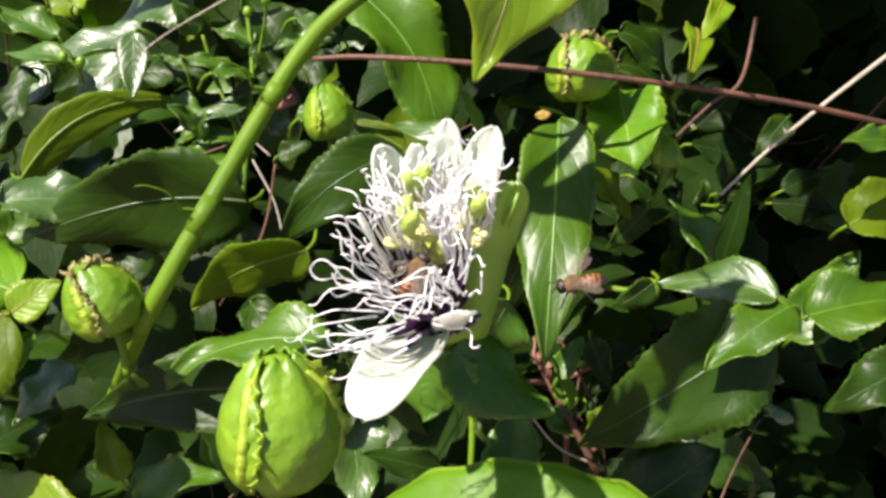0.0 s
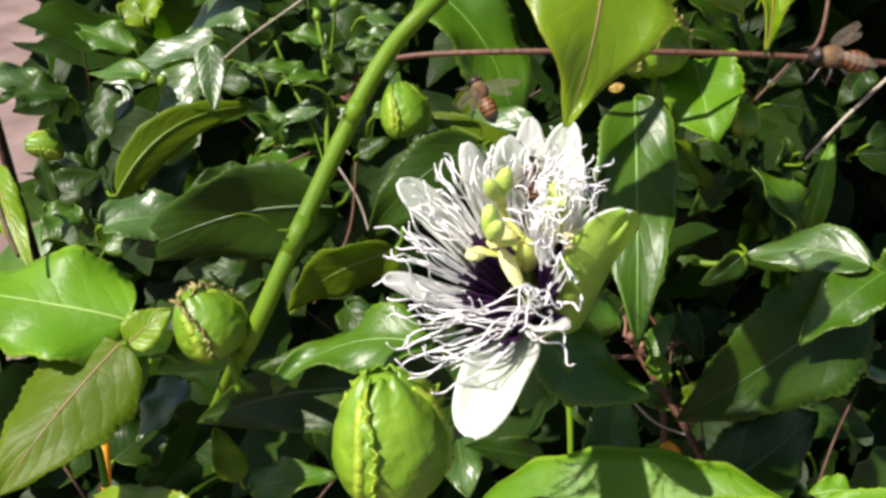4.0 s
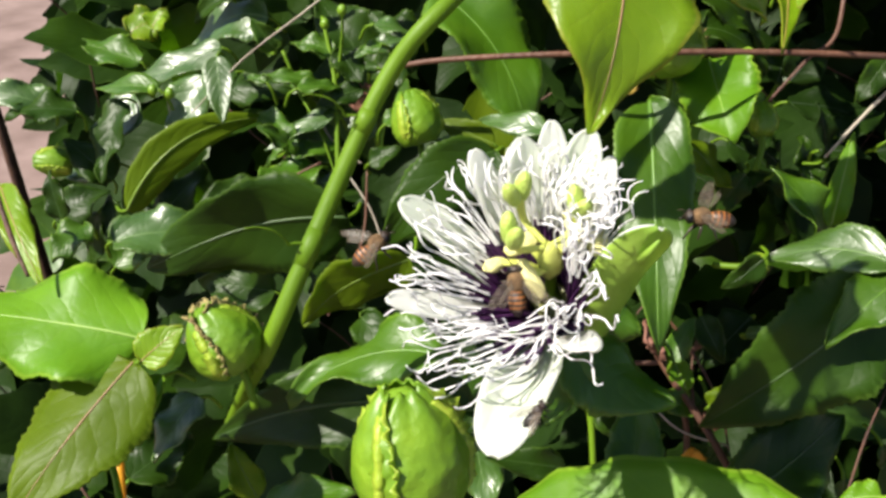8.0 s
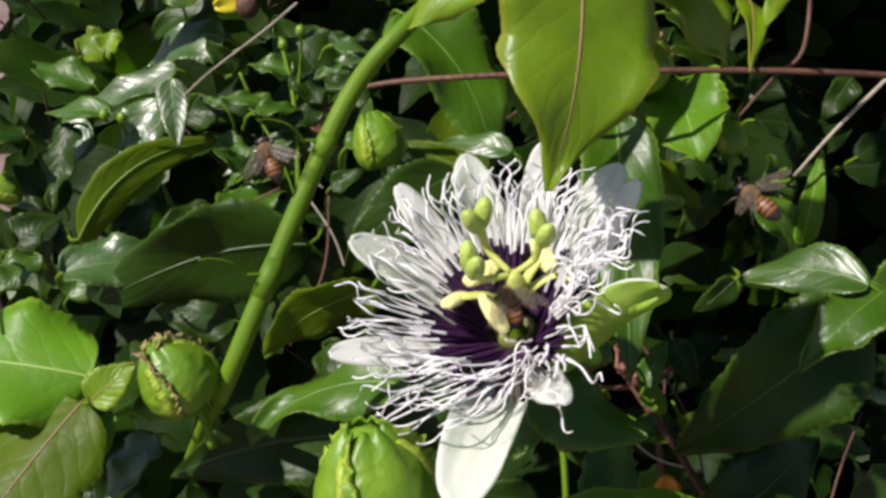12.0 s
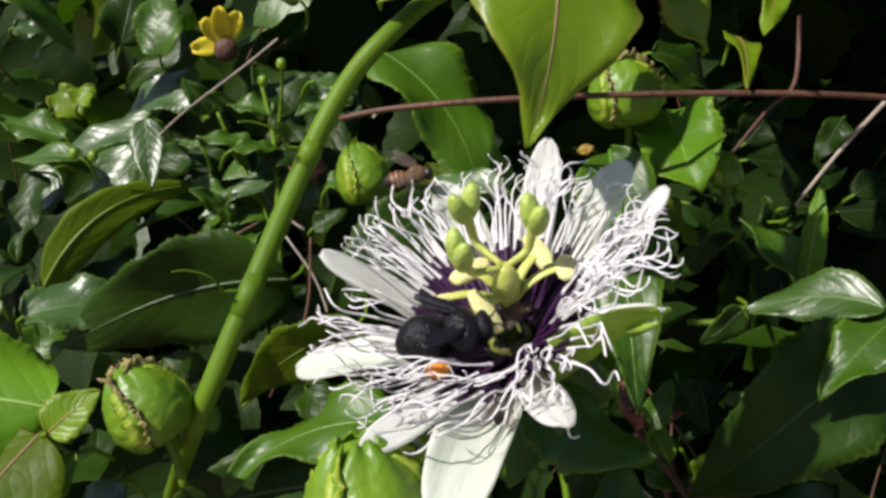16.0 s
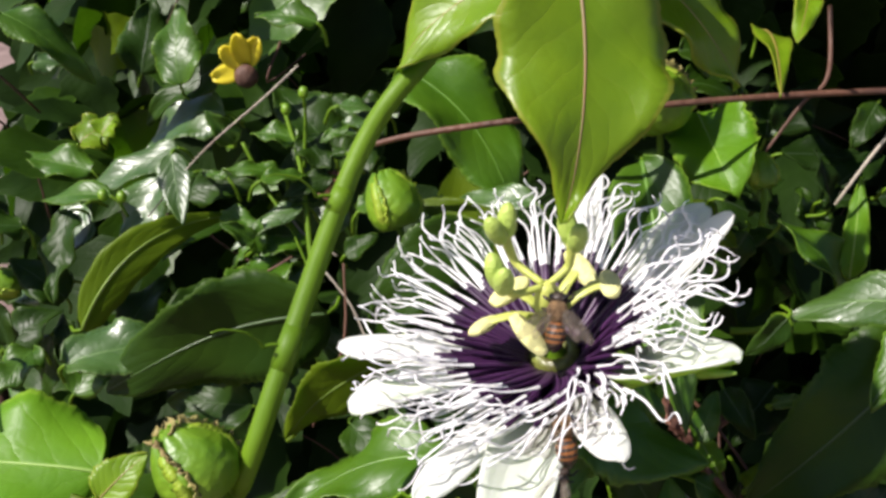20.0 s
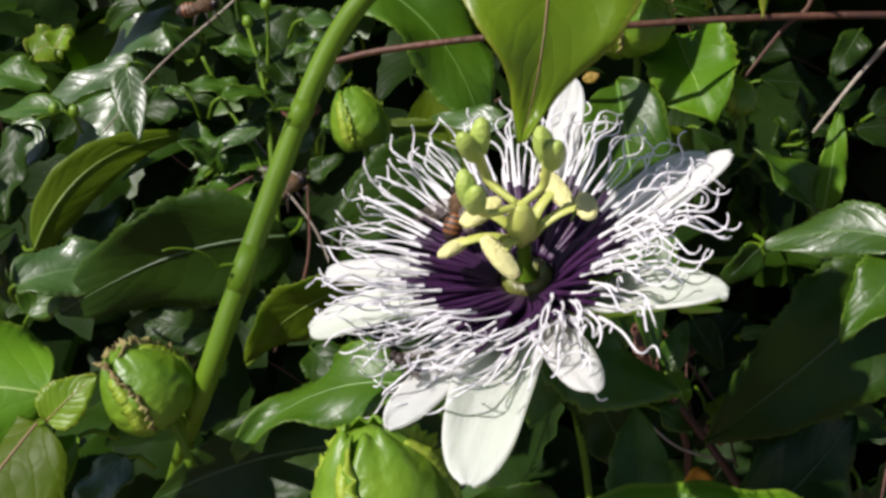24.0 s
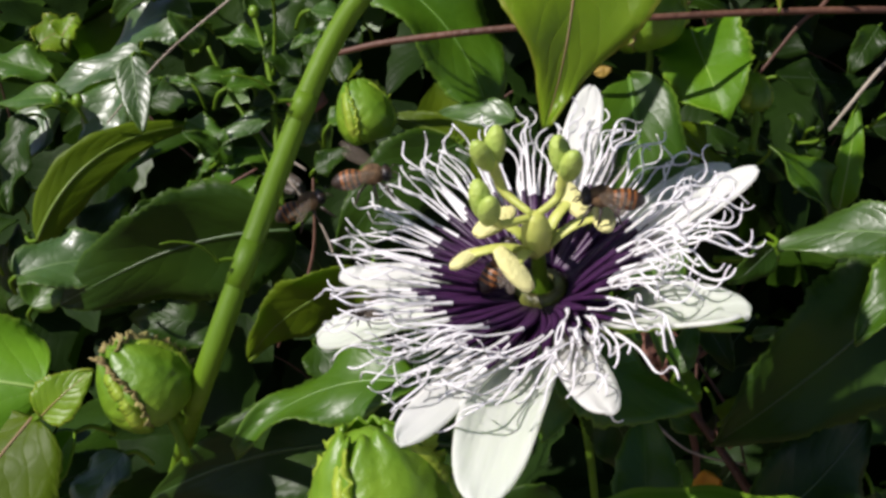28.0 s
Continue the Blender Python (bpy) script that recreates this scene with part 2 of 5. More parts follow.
def part(name, data, parent, label="", m=None):
    ob = new(name, data)
    ob.parent = parent
    if m is not None:
        ob.matrix_basis = m
    return tagged(ob, label)


def thing(name, m, label, category, group=""):
    ob = new(name)
    ob.empty_display_size = 0.01
    ob.matrix_basis = m
    return tagged(ob, label, category, group)


def sheet(points, thick):
    """A grid of points (rows x columns) made into a thin solid shell."""
    points = np.asarray(points, float)
    rows, cols = points.shape[:2]
    du, dv = np.gradient(points, axis=0), np.gradient(points, axis=1)
    normal = np.cross(du, dv)
    length = np.linalg.norm(normal, axis=2, keepdims=True)
    normal = normal / np.maximum(length, 1e-12)
    top, low = points + normal * thick / 2, points - normal * thick / 2
    verts = np.concatenate([top.reshape(-1, 3), low.reshape(-1, 3)])
    n = rows * cols
    at = lambda r, c: r * cols + c  # noqa: E731
    faces, kinds = [], []
    for r in range(rows - 1):
        for c in range(cols - 1):
            faces.append((at(r, c), at(r + 1, c), at(r + 1, c + 1), at(r, c + 1)))
            faces.append((n + at(r, c), n + at(r, c + 1), n + at(r + 1, c + 1), n + at(r + 1, c)))
            kinds += [0, 1]
    rim = [at(r, 0) for r in range(rows)] + [at(rows - 1, c) for c in range(1, cols)] + [at(r, cols - 1) for r in range(rows - 2, -1, -1)] + [at(0, c) for c in range(cols - 2, 0, -1)]
    for a, b in zip(rim, rim[1:] + rim[:1]):
        faces.append((a, n + a, n + b, b))
        kinds.append(1)
    return verts, faces, kinds


def tube(points, radii, sides=8, squash=1.0):
    """A tapered tube along points; squash flattens it sideways."""
    points = np.asarray(points, float)
    count = len(points)
    radii = np.broadcast_to(np.asarray(radii, float), (count,))
    ways = np.gradient(points, axis=0)
    ways /= np.maximum(np.linalg.norm(ways, axis=1, keepdims=True), 1e-12)
    ref = np.array((0.0, 0.0, 1.0)) if abs(ways[0, 2]) < 0.9 else np.array((1.0, 0.0, 0.0))
    side = np.cross(ways[0], ref)
    verts = []
    for k in range(count):
        side = side - ways[k] * (side @ ways[k])
        side /= max(np.linalg.norm(side), 1e-12)
        other = np.cross(ways[k], side)
        for s in range(sides):
            a = 2 * math.pi * s / sides
            verts.append(points[k] + radii[k] * (math.cos(a) * side + squash * math.sin(a) * other))
    faces = []
    for k in range(count - 1):
        for s in range(sides):
            t = (s + 1) % sides
            faces.append((k * sides + s, k * sides + t, (k + 1) * sides + t, (k + 1) * sides + s))
    faces.append(tuple(range(sides - 1, -1, -1)))
    faces.append(tuple((count - 1) * sides + s for s in range(sides)))
    return verts, faces


def lathe(profile, sides=20, ridge=None):
    """Rings of (z, radius) closed at both ends; ridge(angle, u) scales a radius."""
    verts, faces = [], []
    count = len(profile)
    for k, (z, r) in enumerate(profile):
        for s in range(sides):
            a = 2 * math.pi * s / sides
            q = r * (ridge(a, k / (count - 1)) if ridge else 1)
            verts.append((q * math.cos(a), q * math.sin(a), z))
    for k in range(count - 1):
        for s in range(sides):
            t = (s + 1) % sides
            faces.append((k * sides + s, k * sides + t, (k + 1) * sides + t, (k + 1) * sides + s))
    faces.append(tuple(range(sides - 1, -1, -1)))
    faces.append(tuple((count - 1) * sides + s for s in range(sides)))
    return verts, faces


def curve_points(points, steps):
    """A smooth line through a few points."""
    points = [Vector(p) for p in points]
    ends = [points[0] * 2 - points[1], *points, points[-1] * 2 - points[-2]]
    out = []
    for k in range(1, len(ends) - 2):
        a, b, c, d = ends[k - 1 : k + 3]
        for s in range(steps):
            u = s / steps
            out.append(0.5 * ((2 * b) + (c - a) * u + (2 * a - 5 * b + 4 * c - d) * u * u + (3 * b - a - 3 * c + d) * u**3))
    out.append(points[-1])
    return [tuple(p) for p in out]


# ---- leaves ----
def blade_grid(length, width, arch, fold, wave, seed, tooth=0.035, teeth=17, heart=0.0, outline=None, rows=60, cols=9, twist=0.0, bow=0.0):
    """Blade along +x, face to +z. bow curves it sideways, arch bends the midrib down, fold lifts the halves, wave ripples the margin."""
    rng = random.Random(seed)
    phase, beat, curl, skew = rng.uniform(0, 6.28), rng.uniform(8.5, 14), rng.uniform(-0.03, 0.03), rng.uniform(-0.06, 0.06)
    teeth = int(teeth * (0.7 + length / 0.06))
    grid, uvs = [], []
    for r in range(rows):
        u = r / (rows - 1)
        shape = float(np.interp(u, outline[0], outline[1])) if outline else math.sin(math.pi * u**0.6) ** 0.78 if 0 < u < 1 else 0
        shape = max(shape, 0.012)
        half = width / 2 * shape
        saw = (u * teeth) % 1.0
        row, uvrow = [], []
        for c in range(cols):
            v = c / (cols - 1) * 2 - 1
            edge = 1 + (tooth * (1.6 * saw - 0.8) + 0.035 * math.sin(u * 31 + phase * (2 if v > 0 else 3))) * (abs(v) > 0.95)
            edge *= 1 + skew * (1 if v > 0 else -1)
            y = v * half * edge
            x = length * u - heart * length * abs(v) ** 1.5 * (1 - u) ** 4
            z = -arch * length * (4 * (u - 0.12) ** 2 - 0.06) * 0.5 + fold * abs(y) + wave * width * 0.32 * abs(v) ** 2 * math.sin(u * beat + phase + (1.9 if v > 0 else 0)) + curl * length * math.sin(5.5 * u + phase)
            z += 0.02 * width * math.sin(5 * u + 3 * v + phase)
            y += bow * length * 4 * u * (1 - u)
            turn = twist * (u - 0.4)
            y, z = y * math.cos(turn) - z * math.sin(turn), y * math.sin(turn) + z * math.cos(turn)
            row.append((x, y, z))
            uvrow.append((u, (v + 1) / 2))
        grid.append(row)
        uvs.append(uvrow)
    return grid, uvs


def aimed(base, tip, face):
    """A pose at base with +x to tip and +z as near to face as can be."""
    x = (Vector(tip) - Vector(base)).normalized()
    z = Vector(face) - x * Vector(face).dot(x)
    z.normalize()
    y = z.cross(x)
    m = Matrix((x, y, z)).transposed().to_4x4()
    m.translation = base
    return m


leaf_count = 0


def leaf(base, tip, width, face, kind="mid", arch=0.15, fold=0.15, wave=0.45, label="", twist=0.0, teeth=15, tooth=0.05, stalk=0.008, red=False, heart=0.0, outline=None, group="vine leaves", bow=0.0):
    global leaf_count
    leaf_count += 1
    length = (Vector(tip) - Vector(base)).length
    words = {"dark": "dark green glossy toothed vine leaf in the hedge", "mid": "green glossy toothed vine leaf in the hedge", "bright": "sunlit bright green toothed vine leaf", "pale": "pale glossy leaf reflecting the sky in the hedge", "young": "young yellow-green translucent vine leaf", "olive": "olive green leaf seen from its underside", "deep": "shaded blackish green leaf deep in the hedge"}
    root = thing("vine_leaf", aimed(base, tip, face), label or words[kind], "leaf", group)
    grid, uvs = blade_grid(length, width, arch, fold, wave, leaf_count * 7, tooth, teeth, heart, outline, twist=twist, bow=bow)
    verts, faces, kinds = sheet(grid, 0.0004)
    flat = [uv for row in uvs for uv in row] * 2
    part("blade", mesh("blade", verts, faces, [LEAF[kind]], None, flat), root)
    mid = [tuple(np.array(row[len(row) // 2]) + np.array((0, 0, 0.00015))) for row in grid]
    rib_verts, rib_faces = tube(mid, np.linspace(0.0005, 0.00012, len(mid)) * max(0.5, length / 0.05), 6)
    part("midrib", mesh("midrib", rib_verts, rib_faces, RIB_RED if red else RIBS[kind]), root)
    if stalk:
        a = Vector(mid[0])
        line = curve_points([tuple(a), (-stalk * 0.3, 0.0005, -stalk * 0.25), (-stalk * 0.45, 0.001, -stalk * 0.9)], 5)
        v, f = tube(line, 0.0005, 7)
        part("petiole", mesh("petiole", v, f, STEM), root)
    return root


def stem(name, points, radii, mat, label, category, steps=8, sides=10, nodes=()):
    """A vine stem or twig through a few points."""
    origin = Vector(points[0])
    root = thing(name, Matrix.Translation(origin), label, category)
    line = curve_points([tuple(Vector(p) - origin) for p in points], steps)
    sizes = np.interp(np.linspace(0, 1, len(line)), np.linspace(0, 1, len(radii)), radii)
    for k in nodes:
        at = int(k * (len(line) - 1))
        sizes[at] *= 1.06
    v, f = tube(line, sizes, sides)
    part("shaft", mesh(name, v, f, mat), root)
    for k in nodes:
        at = int(k * (len(line) - 1))
        v, f = tube([line[at - 1], line[at], line[at + 1]], (sizes[at] * 0.98, sizes[at] * 1.05, sizes[at] * 0.98), sides)
        part("node", mesh("node", v, f, mat), root, "swollen ring on the stem")
        p = Vector(line[at])
        curl = [tuple(p + Vector((-0.002 * i - 0.0012 * math.sin(i * 1.4), -0.001 * i, 0.0014 * i + 0.001 * math.cos(i * 1.4)))) for i in range(7)]
        v, f = tube(curve_points(curl, 4), np.linspace(0.0004, 0.00015, 25), 6)
        part("tendril", mesh("tendril", v, f, mat), root, "thin curling tendril")
    return root, line


def flower_bud(base, tip, width, label, seed, bracts=3, open_top=0.0, dry=False, seam=-0.35):
    """A bud wrapped in three overlapping bracts with frilled margins, on a short stalk; one seam is turned towards the path."""
    length = (Vector(tip) - Vector(base)).length
    axis = (Vector(tip) - Vector(base)).normalized()
    side = axis.orthogonal().normalized()
    other = axis.cross(side)
    m = Matrix((side, other, axis)).transposed().to_4x4()
    m.translation = base
    towards = Vector((0.0, -0.17, 0.74)) - Vector(base)
    turn = math.atan2(towards.dot(other), towards.dot(side)) + seam - 1.62
    root = thing("flower_bud", m @ Matrix.Rotation(turn, 4, "Z"), label, "flower bud", "passion flower buds")
    r = width / 2
    profile = [(length * u, r * 0.86 * (math.sin(math.pi * min(1, (u * 0.93 + 0.07)) ** 0.8) ** 0.62)) for u in np.linspace(0.0, 0.985, 22)]
    v, f = lathe(profile, 40, lambda a, u: 1 + 0.07 * abs(math.cos(2.5 * a)) ** 0.5 - 0.05 + 0.02 * math.sin(9 * a + 20 * u))
    v = [np.array(p) * (1 + 0.05 * noise.noise(Vector(p) * 300) + 0.03 * noise.noise(Vector(p) * 800)) for p in v]
    part("bud_body", mesh("bud_body", v, f, BUD), root)
    for k in range(bracts):
        a0 = 2 * math.pi * k / bracts + 0.4
        grid = []
        for i in range(40):
            u = i / 39
            row = []
            for j in range(25):
                w = j / 24 * 2 - 1
                spread = 1.3 * (math.sin(math.pi * (0.16 + 0.72 * u)) ** 0.5) * (1 + 0.025 * math.sin(u * 40 + k) * (abs(w) > 0.95))
                rad = r * (0.95 + 0.05 * (k + w) / bracts) * (math.sin(math.pi * min(1, (u * 0.86 + 0.1)) ** 0.8) ** 0.6) + 0.0005 + open_top * r * u * u * abs(w)
                rad *= 1 + (0.03 + 0.06 * w * w) * noise.noise(Vector((w * 5, u * 9, k + seed))) + 0.018 * noise.noise(Vector((w * 14, u * 20, k + seed)))
                ang = a0 + w * spread
                row.append((rad * math.cos(ang), rad * math.sin(ang), length * (0.02 + 0.96 * u + 0.02 * math.sin(7 * w + k) * u)))
            grid.append(row)
        v, f, kinds = sheet(grid, 0.0005)
        bract = part("bract", mesh("bract", v, f, BRACT), root, "toothed yellow-green bract")
        edge_line = [row[-1] for row in grid[2:38]]
        inner_line = [row[-4] for row in grid[4:36]]
        if dry:
            edge_line += [row for row in reversed(grid[-2][4:-1])]
        frill = []
        for i, p in enumerate(edge_line):
            p = Vector(p)
            out = Vector((p.x, p.y, 0.25 * p.z)).normalized()
            along = Vector((-p.y, p.x, 0)).normalized()
            ruffle = 1 + 0.7 * math.sin(i * 2.3 + seed) * math.sin(i * 0.9 + k)
            fade = min(1, i / 4, (len(edge_line) - 1 - i) / 4) * width / 0.022
            frill.append([tuple(p - along * 0.0005), tuple(p + out * 0.0007 * ruffle * fade + along * 0.0004), tuple(p + out * 0.0018 * ruffle * fade - along * 0.0007 * math.sin(i * 1.9) * fade)])
        bumps = []
        for i, p in enumerate(inner_line):
            p = Vector(p)
            out, along = Vector((p.x, p.y, 0)).normalized(), Vector((-p.y, p.x, 0)).normalized()
            lift = (0.6 + 0.9 * abs(math.sin(i * 1.3 + k + seed))) * min(1, i / 4, (len(inner_line) - 1 - i) / 4) * width / 0.022
            bumps.append([tuple(p - along * 0.0012), tuple(p + out * 0.0008 * lift - along * 0.0004 * math.sin(i * 2.7)), tuple(p + out * 0.0009 * lift + along * 0.0006), tuple(p + along * 0.0014)])
        v, f, kinds = sheet(bumps, 0.0003)
        part("crinkle", mesh("crinkle", v, f, FRILL), bract)
        v, f, kinds = sheet(frill, 0.0003)
        part("bract_margin", mesh("bract_margin", v, f, BRACT_EDGE if dry else FRILL), bract, "frilled yellow-green margin" if not dry else "dry brown frilled margin")
    v, f = tube(curve_points([(0, 0, 0.001), (0.0007, 0, -0.004), (0.0025, 0.001, -0.01)], 5), 0.0009, 9)
    part("stalk", mesh("bud_stalk", v, f, STEM), root)
    return root


# ---- the passion flower ----
OPENING = (0, 1, 3, 8, 10, 11, 14, 15, 16, 20, 26, 28)


def early(values):
    """The first second brings most of the first step, and the flower rests from 8 to 10 s: values for these are put in."""
    return (values[0], values[0] + 0.75 * (values[1] - values[0]), *values[1:3], *values[2:])


RIGHT_FOOT = 40
BESIDE = early((50, 50, 48, 44, 30, 30, 24, 8, 0, 0))  # and beside the sepal that stands up
FRONT = early((-30, -25, -19, -13, -7, -7, -4, 0, 2, 2))  # and how much more of it in front
RIGHT_ROLL = early((-134, -109, -93, -92, -49, -46, -39, -14, -9, -9))  # how far the sepal beside the long leaf turns its green back outwards
FLOOR = early((58, 51, 43, 38, 33, 32, 29, 26, 22, 22))  # the least rise of the filaments
# kind, length, angle round the flower and how far each stands up from flat at the times above
TEPALS = (
    ("sepal", 0.0345, (105, 103, 104, 104, 106, 106, 106, 106, 106, 106), (27, 24, 20, 18, 10, 10, 10, 10, 10, 10)),
    ("petal", 0.0325, (76, 76, 75, 74, 80, 80, 78, 78, 78, 78), (60, 58, 52, 50, 38, 38, 36, 34, 32, 32)),
    ("sepal", 0.0345, (-72, -37, -16, -9, 34, 36, 35, 39, 40, 40), (60, 67, 68, 59, 59, 58, 57, 47, 43, 43)),
    ("petal", 0.0345, (-40, -40, -36, -34, -32, -31, -27, -20, -15, -15), (86, 84, 80, 66, 50, 49, 44, 38, 31, 31)),
    ("sepal", 0.0355, (-68, -70, -67, -52, -44, -43, -42, -38, -32, -32), (68, 65, 70, 50, 55, 54, 50, 24, 14, 14)),
    ("petal", 0.0345, (-92, -90, -88, -78, -76, -75, -70, -70, -70, -70), (68, 65, 64, 54, 60, 59, 56, 42, 34, 34)),
    ("sepal", 0.0345, (-96, -104, -106, -106, -118, -116, -108, -108, -108, -108), (80, 78, 74, 54, 66, 60, 26, -20, -34, -34)),
    ("petal", 0.0335, (-118, -128, -132, -134, -148, -160, -176, -170, -158, -158), (84, 72, 68, 48, 52, 54, 48, 10, -6, -6)),
    ("sepal", 0.0345, (222, 200, 196, 192, 192, 190, 184, 184, 182, 182), (76, 60, 52, 54, 36, 28, -4, -10, -8, -8)),
    ("petal", 0.0325, (152, 152, 156, 158, 156, 150, 128, 128, 125, 125), (78, 52, 42, 38, 20, 20, 20, 14, 16, 16)),
)


TEPALS = [(kind, long, early(angles), early(rises)) for kind, long, angles, rises in TEPALS]


def tepal_mesh(kind, length, width, seed):
    grid = []
    hooded = 0.62 if kind == "sepal" else 0.16
    for i in range(20):
        u = 1 - (1 - i / 19) ** 1.7
        shape = min(1, 0.7 + 0.9 * u) * (1 - u**7) ** 0.5 if u < 1 else 0.12
        shape = max(shape, 0.04)
        row = []
        for j in range(11):
            v = j / 10 * 2 - 1
            y = v * width / 2 * shape
            z = hooded * abs(v) ** 2 * width * 0.5 * shape * (1 - 0.75 * u**4) - 0.06 * length * u * u + (0.05 * width * math.sin(8 * u + 2.4 * v + seed) * abs(v))
            z += 0.035 * width * noise.noise(Vector((u * 5, v * 3, seed * 3.1)))
            row.append((length * u, y, z))
        grid.append(row)
    verts, faces, kinds = sheet(grid, 0.0006 if kind == "sepal" else 0.0005)
    kinds[-58:] = [0] * 58
    return mesh(kind, verts, faces, [WHITE, SEPAL] if kind == "sepal" else [WHITE], kinds if kind == "sepal" else None)


def filament_mesh(seed, length, dark, thick, phase, sweep=0.0, curl=0.8):
    """A thread along +x: stiff and flattened at the foot, wavy towards its tip. Neighbours share a phase, so that they lie in locks."""
    rng = random.Random(seed)
    steps = 40
    p1, p2, p3 = phase + rng.uniform(-0.6, 0.6), phase * 1.3 + rng.uniform(-0.7, 0.7), rng.uniform(2.4, 3.7)
    hook = rng.uniform(-0.3, 1.0)
    bent = 0.61 + rng.uniform(-0.1, 0.1)
    points = []
    place = np.array((0.0, 0.0, 0.0))
    for k in range(steps):
        u = k / (steps - 1)
        loose = max(0.0, (u - bent) / (1 - bent))
        lean = 0.08 * math.sin(3 * u + p1) + curl * loose * (1.4 * math.sin(p3 * 2.1 * loose + p1) + hook * loose * 1.5) - 0.3 * u
        sway = sweep * u * u + 0.06 * math.sin(4 * u + p2) + curl * loose * 1.4 * math.sin(p3 * 2.1 * loose + p2)
        place = place + length / steps * np.array((math.cos(lean) * math.cos(sway), math.cos(lean) * math.sin(sway), math.sin(lean)))
        points.append(tuple(place))
    radii = [thick * float(np.interp(k / steps, (0, 0.35, 0.55, 0.9, 1), (3.2, 2.9, 1.1, 0.95, 0.7))) for k in range(steps)]
    verts, faces = tube(points, radii, 6, 0.7)
    split = int((dark + rng.uniform(-0.05, 0.05)) * steps) * 6
    kinds = [1 if n < split else 0 for n in range(len(faces))]
    kinds[-2] = 1
    return mesh("filament", verts, faces, [THREAD, PURPLE], kinds)


def hinge(angle, radius, height, raise_by, roll=0.0):
    return Matrix.Rotation(radians(-angle), 4, "Z") @ Matrix.Translation((radius, 0, height)) @ Matrix.Rotation(radians(-raise_by), 4, "Y") @ Matrix.Rotation(radians(roll), 4, "X")


def leaning(foot, angle, radius, raise_by, roll):
    """A hinge whose blade points another way than its foot stands."""
    return Matrix.Rotation(radians(-foot), 4, "Z") @ Matrix.Translation((radius, 0, -0.002)) @ Matrix.Rotation(radians(foot - angle), 4, "Z") @ Matrix.Rotation(radians(-raise_by), 4, "Y") @ Matrix.Rotation(radians(roll), 4, "X")


def standing(angle, column):
    """How far the tepals beside an angle stand up at one of the opening times."""
    marks = sorted(((a[column] % 360), e[column]) for _, _, a, e in TEPALS)
    marks = [(marks[-1][0] - 360, marks[-1][1]), *marks, (marks[0][0] + 360, marks[0][1])]
    return float(np.interp(angle % 360, [a for a, _ in marks], [e for _, e in marks]))


flower = thing("passion_flower", Matrix(), "white and purple passion flower opening on its stalk", "flower")
flower_moves = []
for n, (kind, long, angles, rises) in enumerate(TEPALS):
    sepal = kind == "sepal"
    tepal = part(kind, tepal_mesh(kind, long, (0.0126 if n in (0, 2) else 0.0092) if sepal else 0.0072, n), flower, "boat-shaped sepal, green outside and white inside" if sepal else "thin white petal")
    if sepal:
        v, f = tube([(0.026, 0, -0.002), (0.0295, 0, -0.003), (0.033, 0, -0.0038)], (0.001, 0.0007, 0.0003), 6)
        part("sepal_horn", mesh("sepal_horn", v, f, SEPAL), tepal)
    low = 0.0 if sepal else 0.0011
    flower_moves.append((tepal, [(t, leaning(RIGHT_FOOT, a, 0.0095, e, r) if n == 2 else hinge(a, 0.0075, low, e)) for t, a, e, r in zip(OPENING, angles, rises, RIGHT_ROLL)]))

rng = random.Random(5)
for ring, (count, long, dark, radius, height, extra) in enumerate(((118, 0.0345, 0.43, 0.0052, 0.0022, 2), (84, 0.0305, 0.48, 0.0045, 0.0034, 8))):
    for k in range(count):
        angle = 360 * (k + rng.uniform(-0.25, 0.25)) / count
        front = math.exp(-(((angle - 98) / 48) ** 2))  # combed sideways along the open side
        beside = math.exp(-((((angle + 180) % 360 - 196) / 55) ** 2))
        lock = 1.7 * math.sin(radians(angle) * 4 + ring) + 1.1 * math.sin(radians(angle) * 9 + 2)
        shape = filament_mesh(100 * ring + k, long + rng.uniform(-0.0014, 0.0018), dark, 0.0002, lock, (-1.6 * front if rng.random() < 0.85 else 0.6 * front) + rng.uniform(-0.3, 0.3), 0.8 - 0.1 * front)
        thread = part("filament", shape, flower)
        roll, off = rng.uniform(-25, 25), rng.uniform(-6, 8)
        rows = []
        for column, t in enumerate(OPENING):
            e = standing(angle, column)
            rows.append((t, hinge(angle, radius, height, max(e + 2, FLOOR[column] + front * FRONT[column] + beside * BESIDE[column]) + extra * 0.6 + off, roll)))
        flower_moves.append((thread, rows))

v, f = lathe([(-0.004, 0.002), (-0.0035, 0.0072), (-0.001, 0.0088), (0.0012, 0.0085), (0.0016, 0.006), (0.0006, 0.004)], 30)
part("calyx_cup", mesh("calyx_cup", v, f, SEPAL), flower, "green cup under the petals")
v, f = lathe([(0.0014, 0.0086), (0.0032, 0.0092), (0.0036, 0.0068), (0.0022, 0.004), (0.0018, 0.0035)], 60, lambda a, u: 1 + 0.05 * math.cos(30 * a))
part("corona_base", mesh("corona_base", v, f, PURPLE), flower, "dark purple ring at the foot of the filaments")
v, f = lathe([(0.0018, 0.0046), (0.0042, 0.0044), (0.0052, 0.0034), (0.005, 0.0026), (0.003, 0.0024)], 40, lambda a, u: 1 + 0.06 * math.cos(20 * a))
part("operculum", mesh("operculum", v, f, NECTAR), flower, "greenish nectar ring")
v, f = lathe([(0.001, 0.003), (0.0035, 0.0022), (0.006, 0.0013), (0.0125, 0.0012), (0.0135, 0.0016)], 16)
part("column", mesh("column", v, f, STEM), flower, "pale green column")
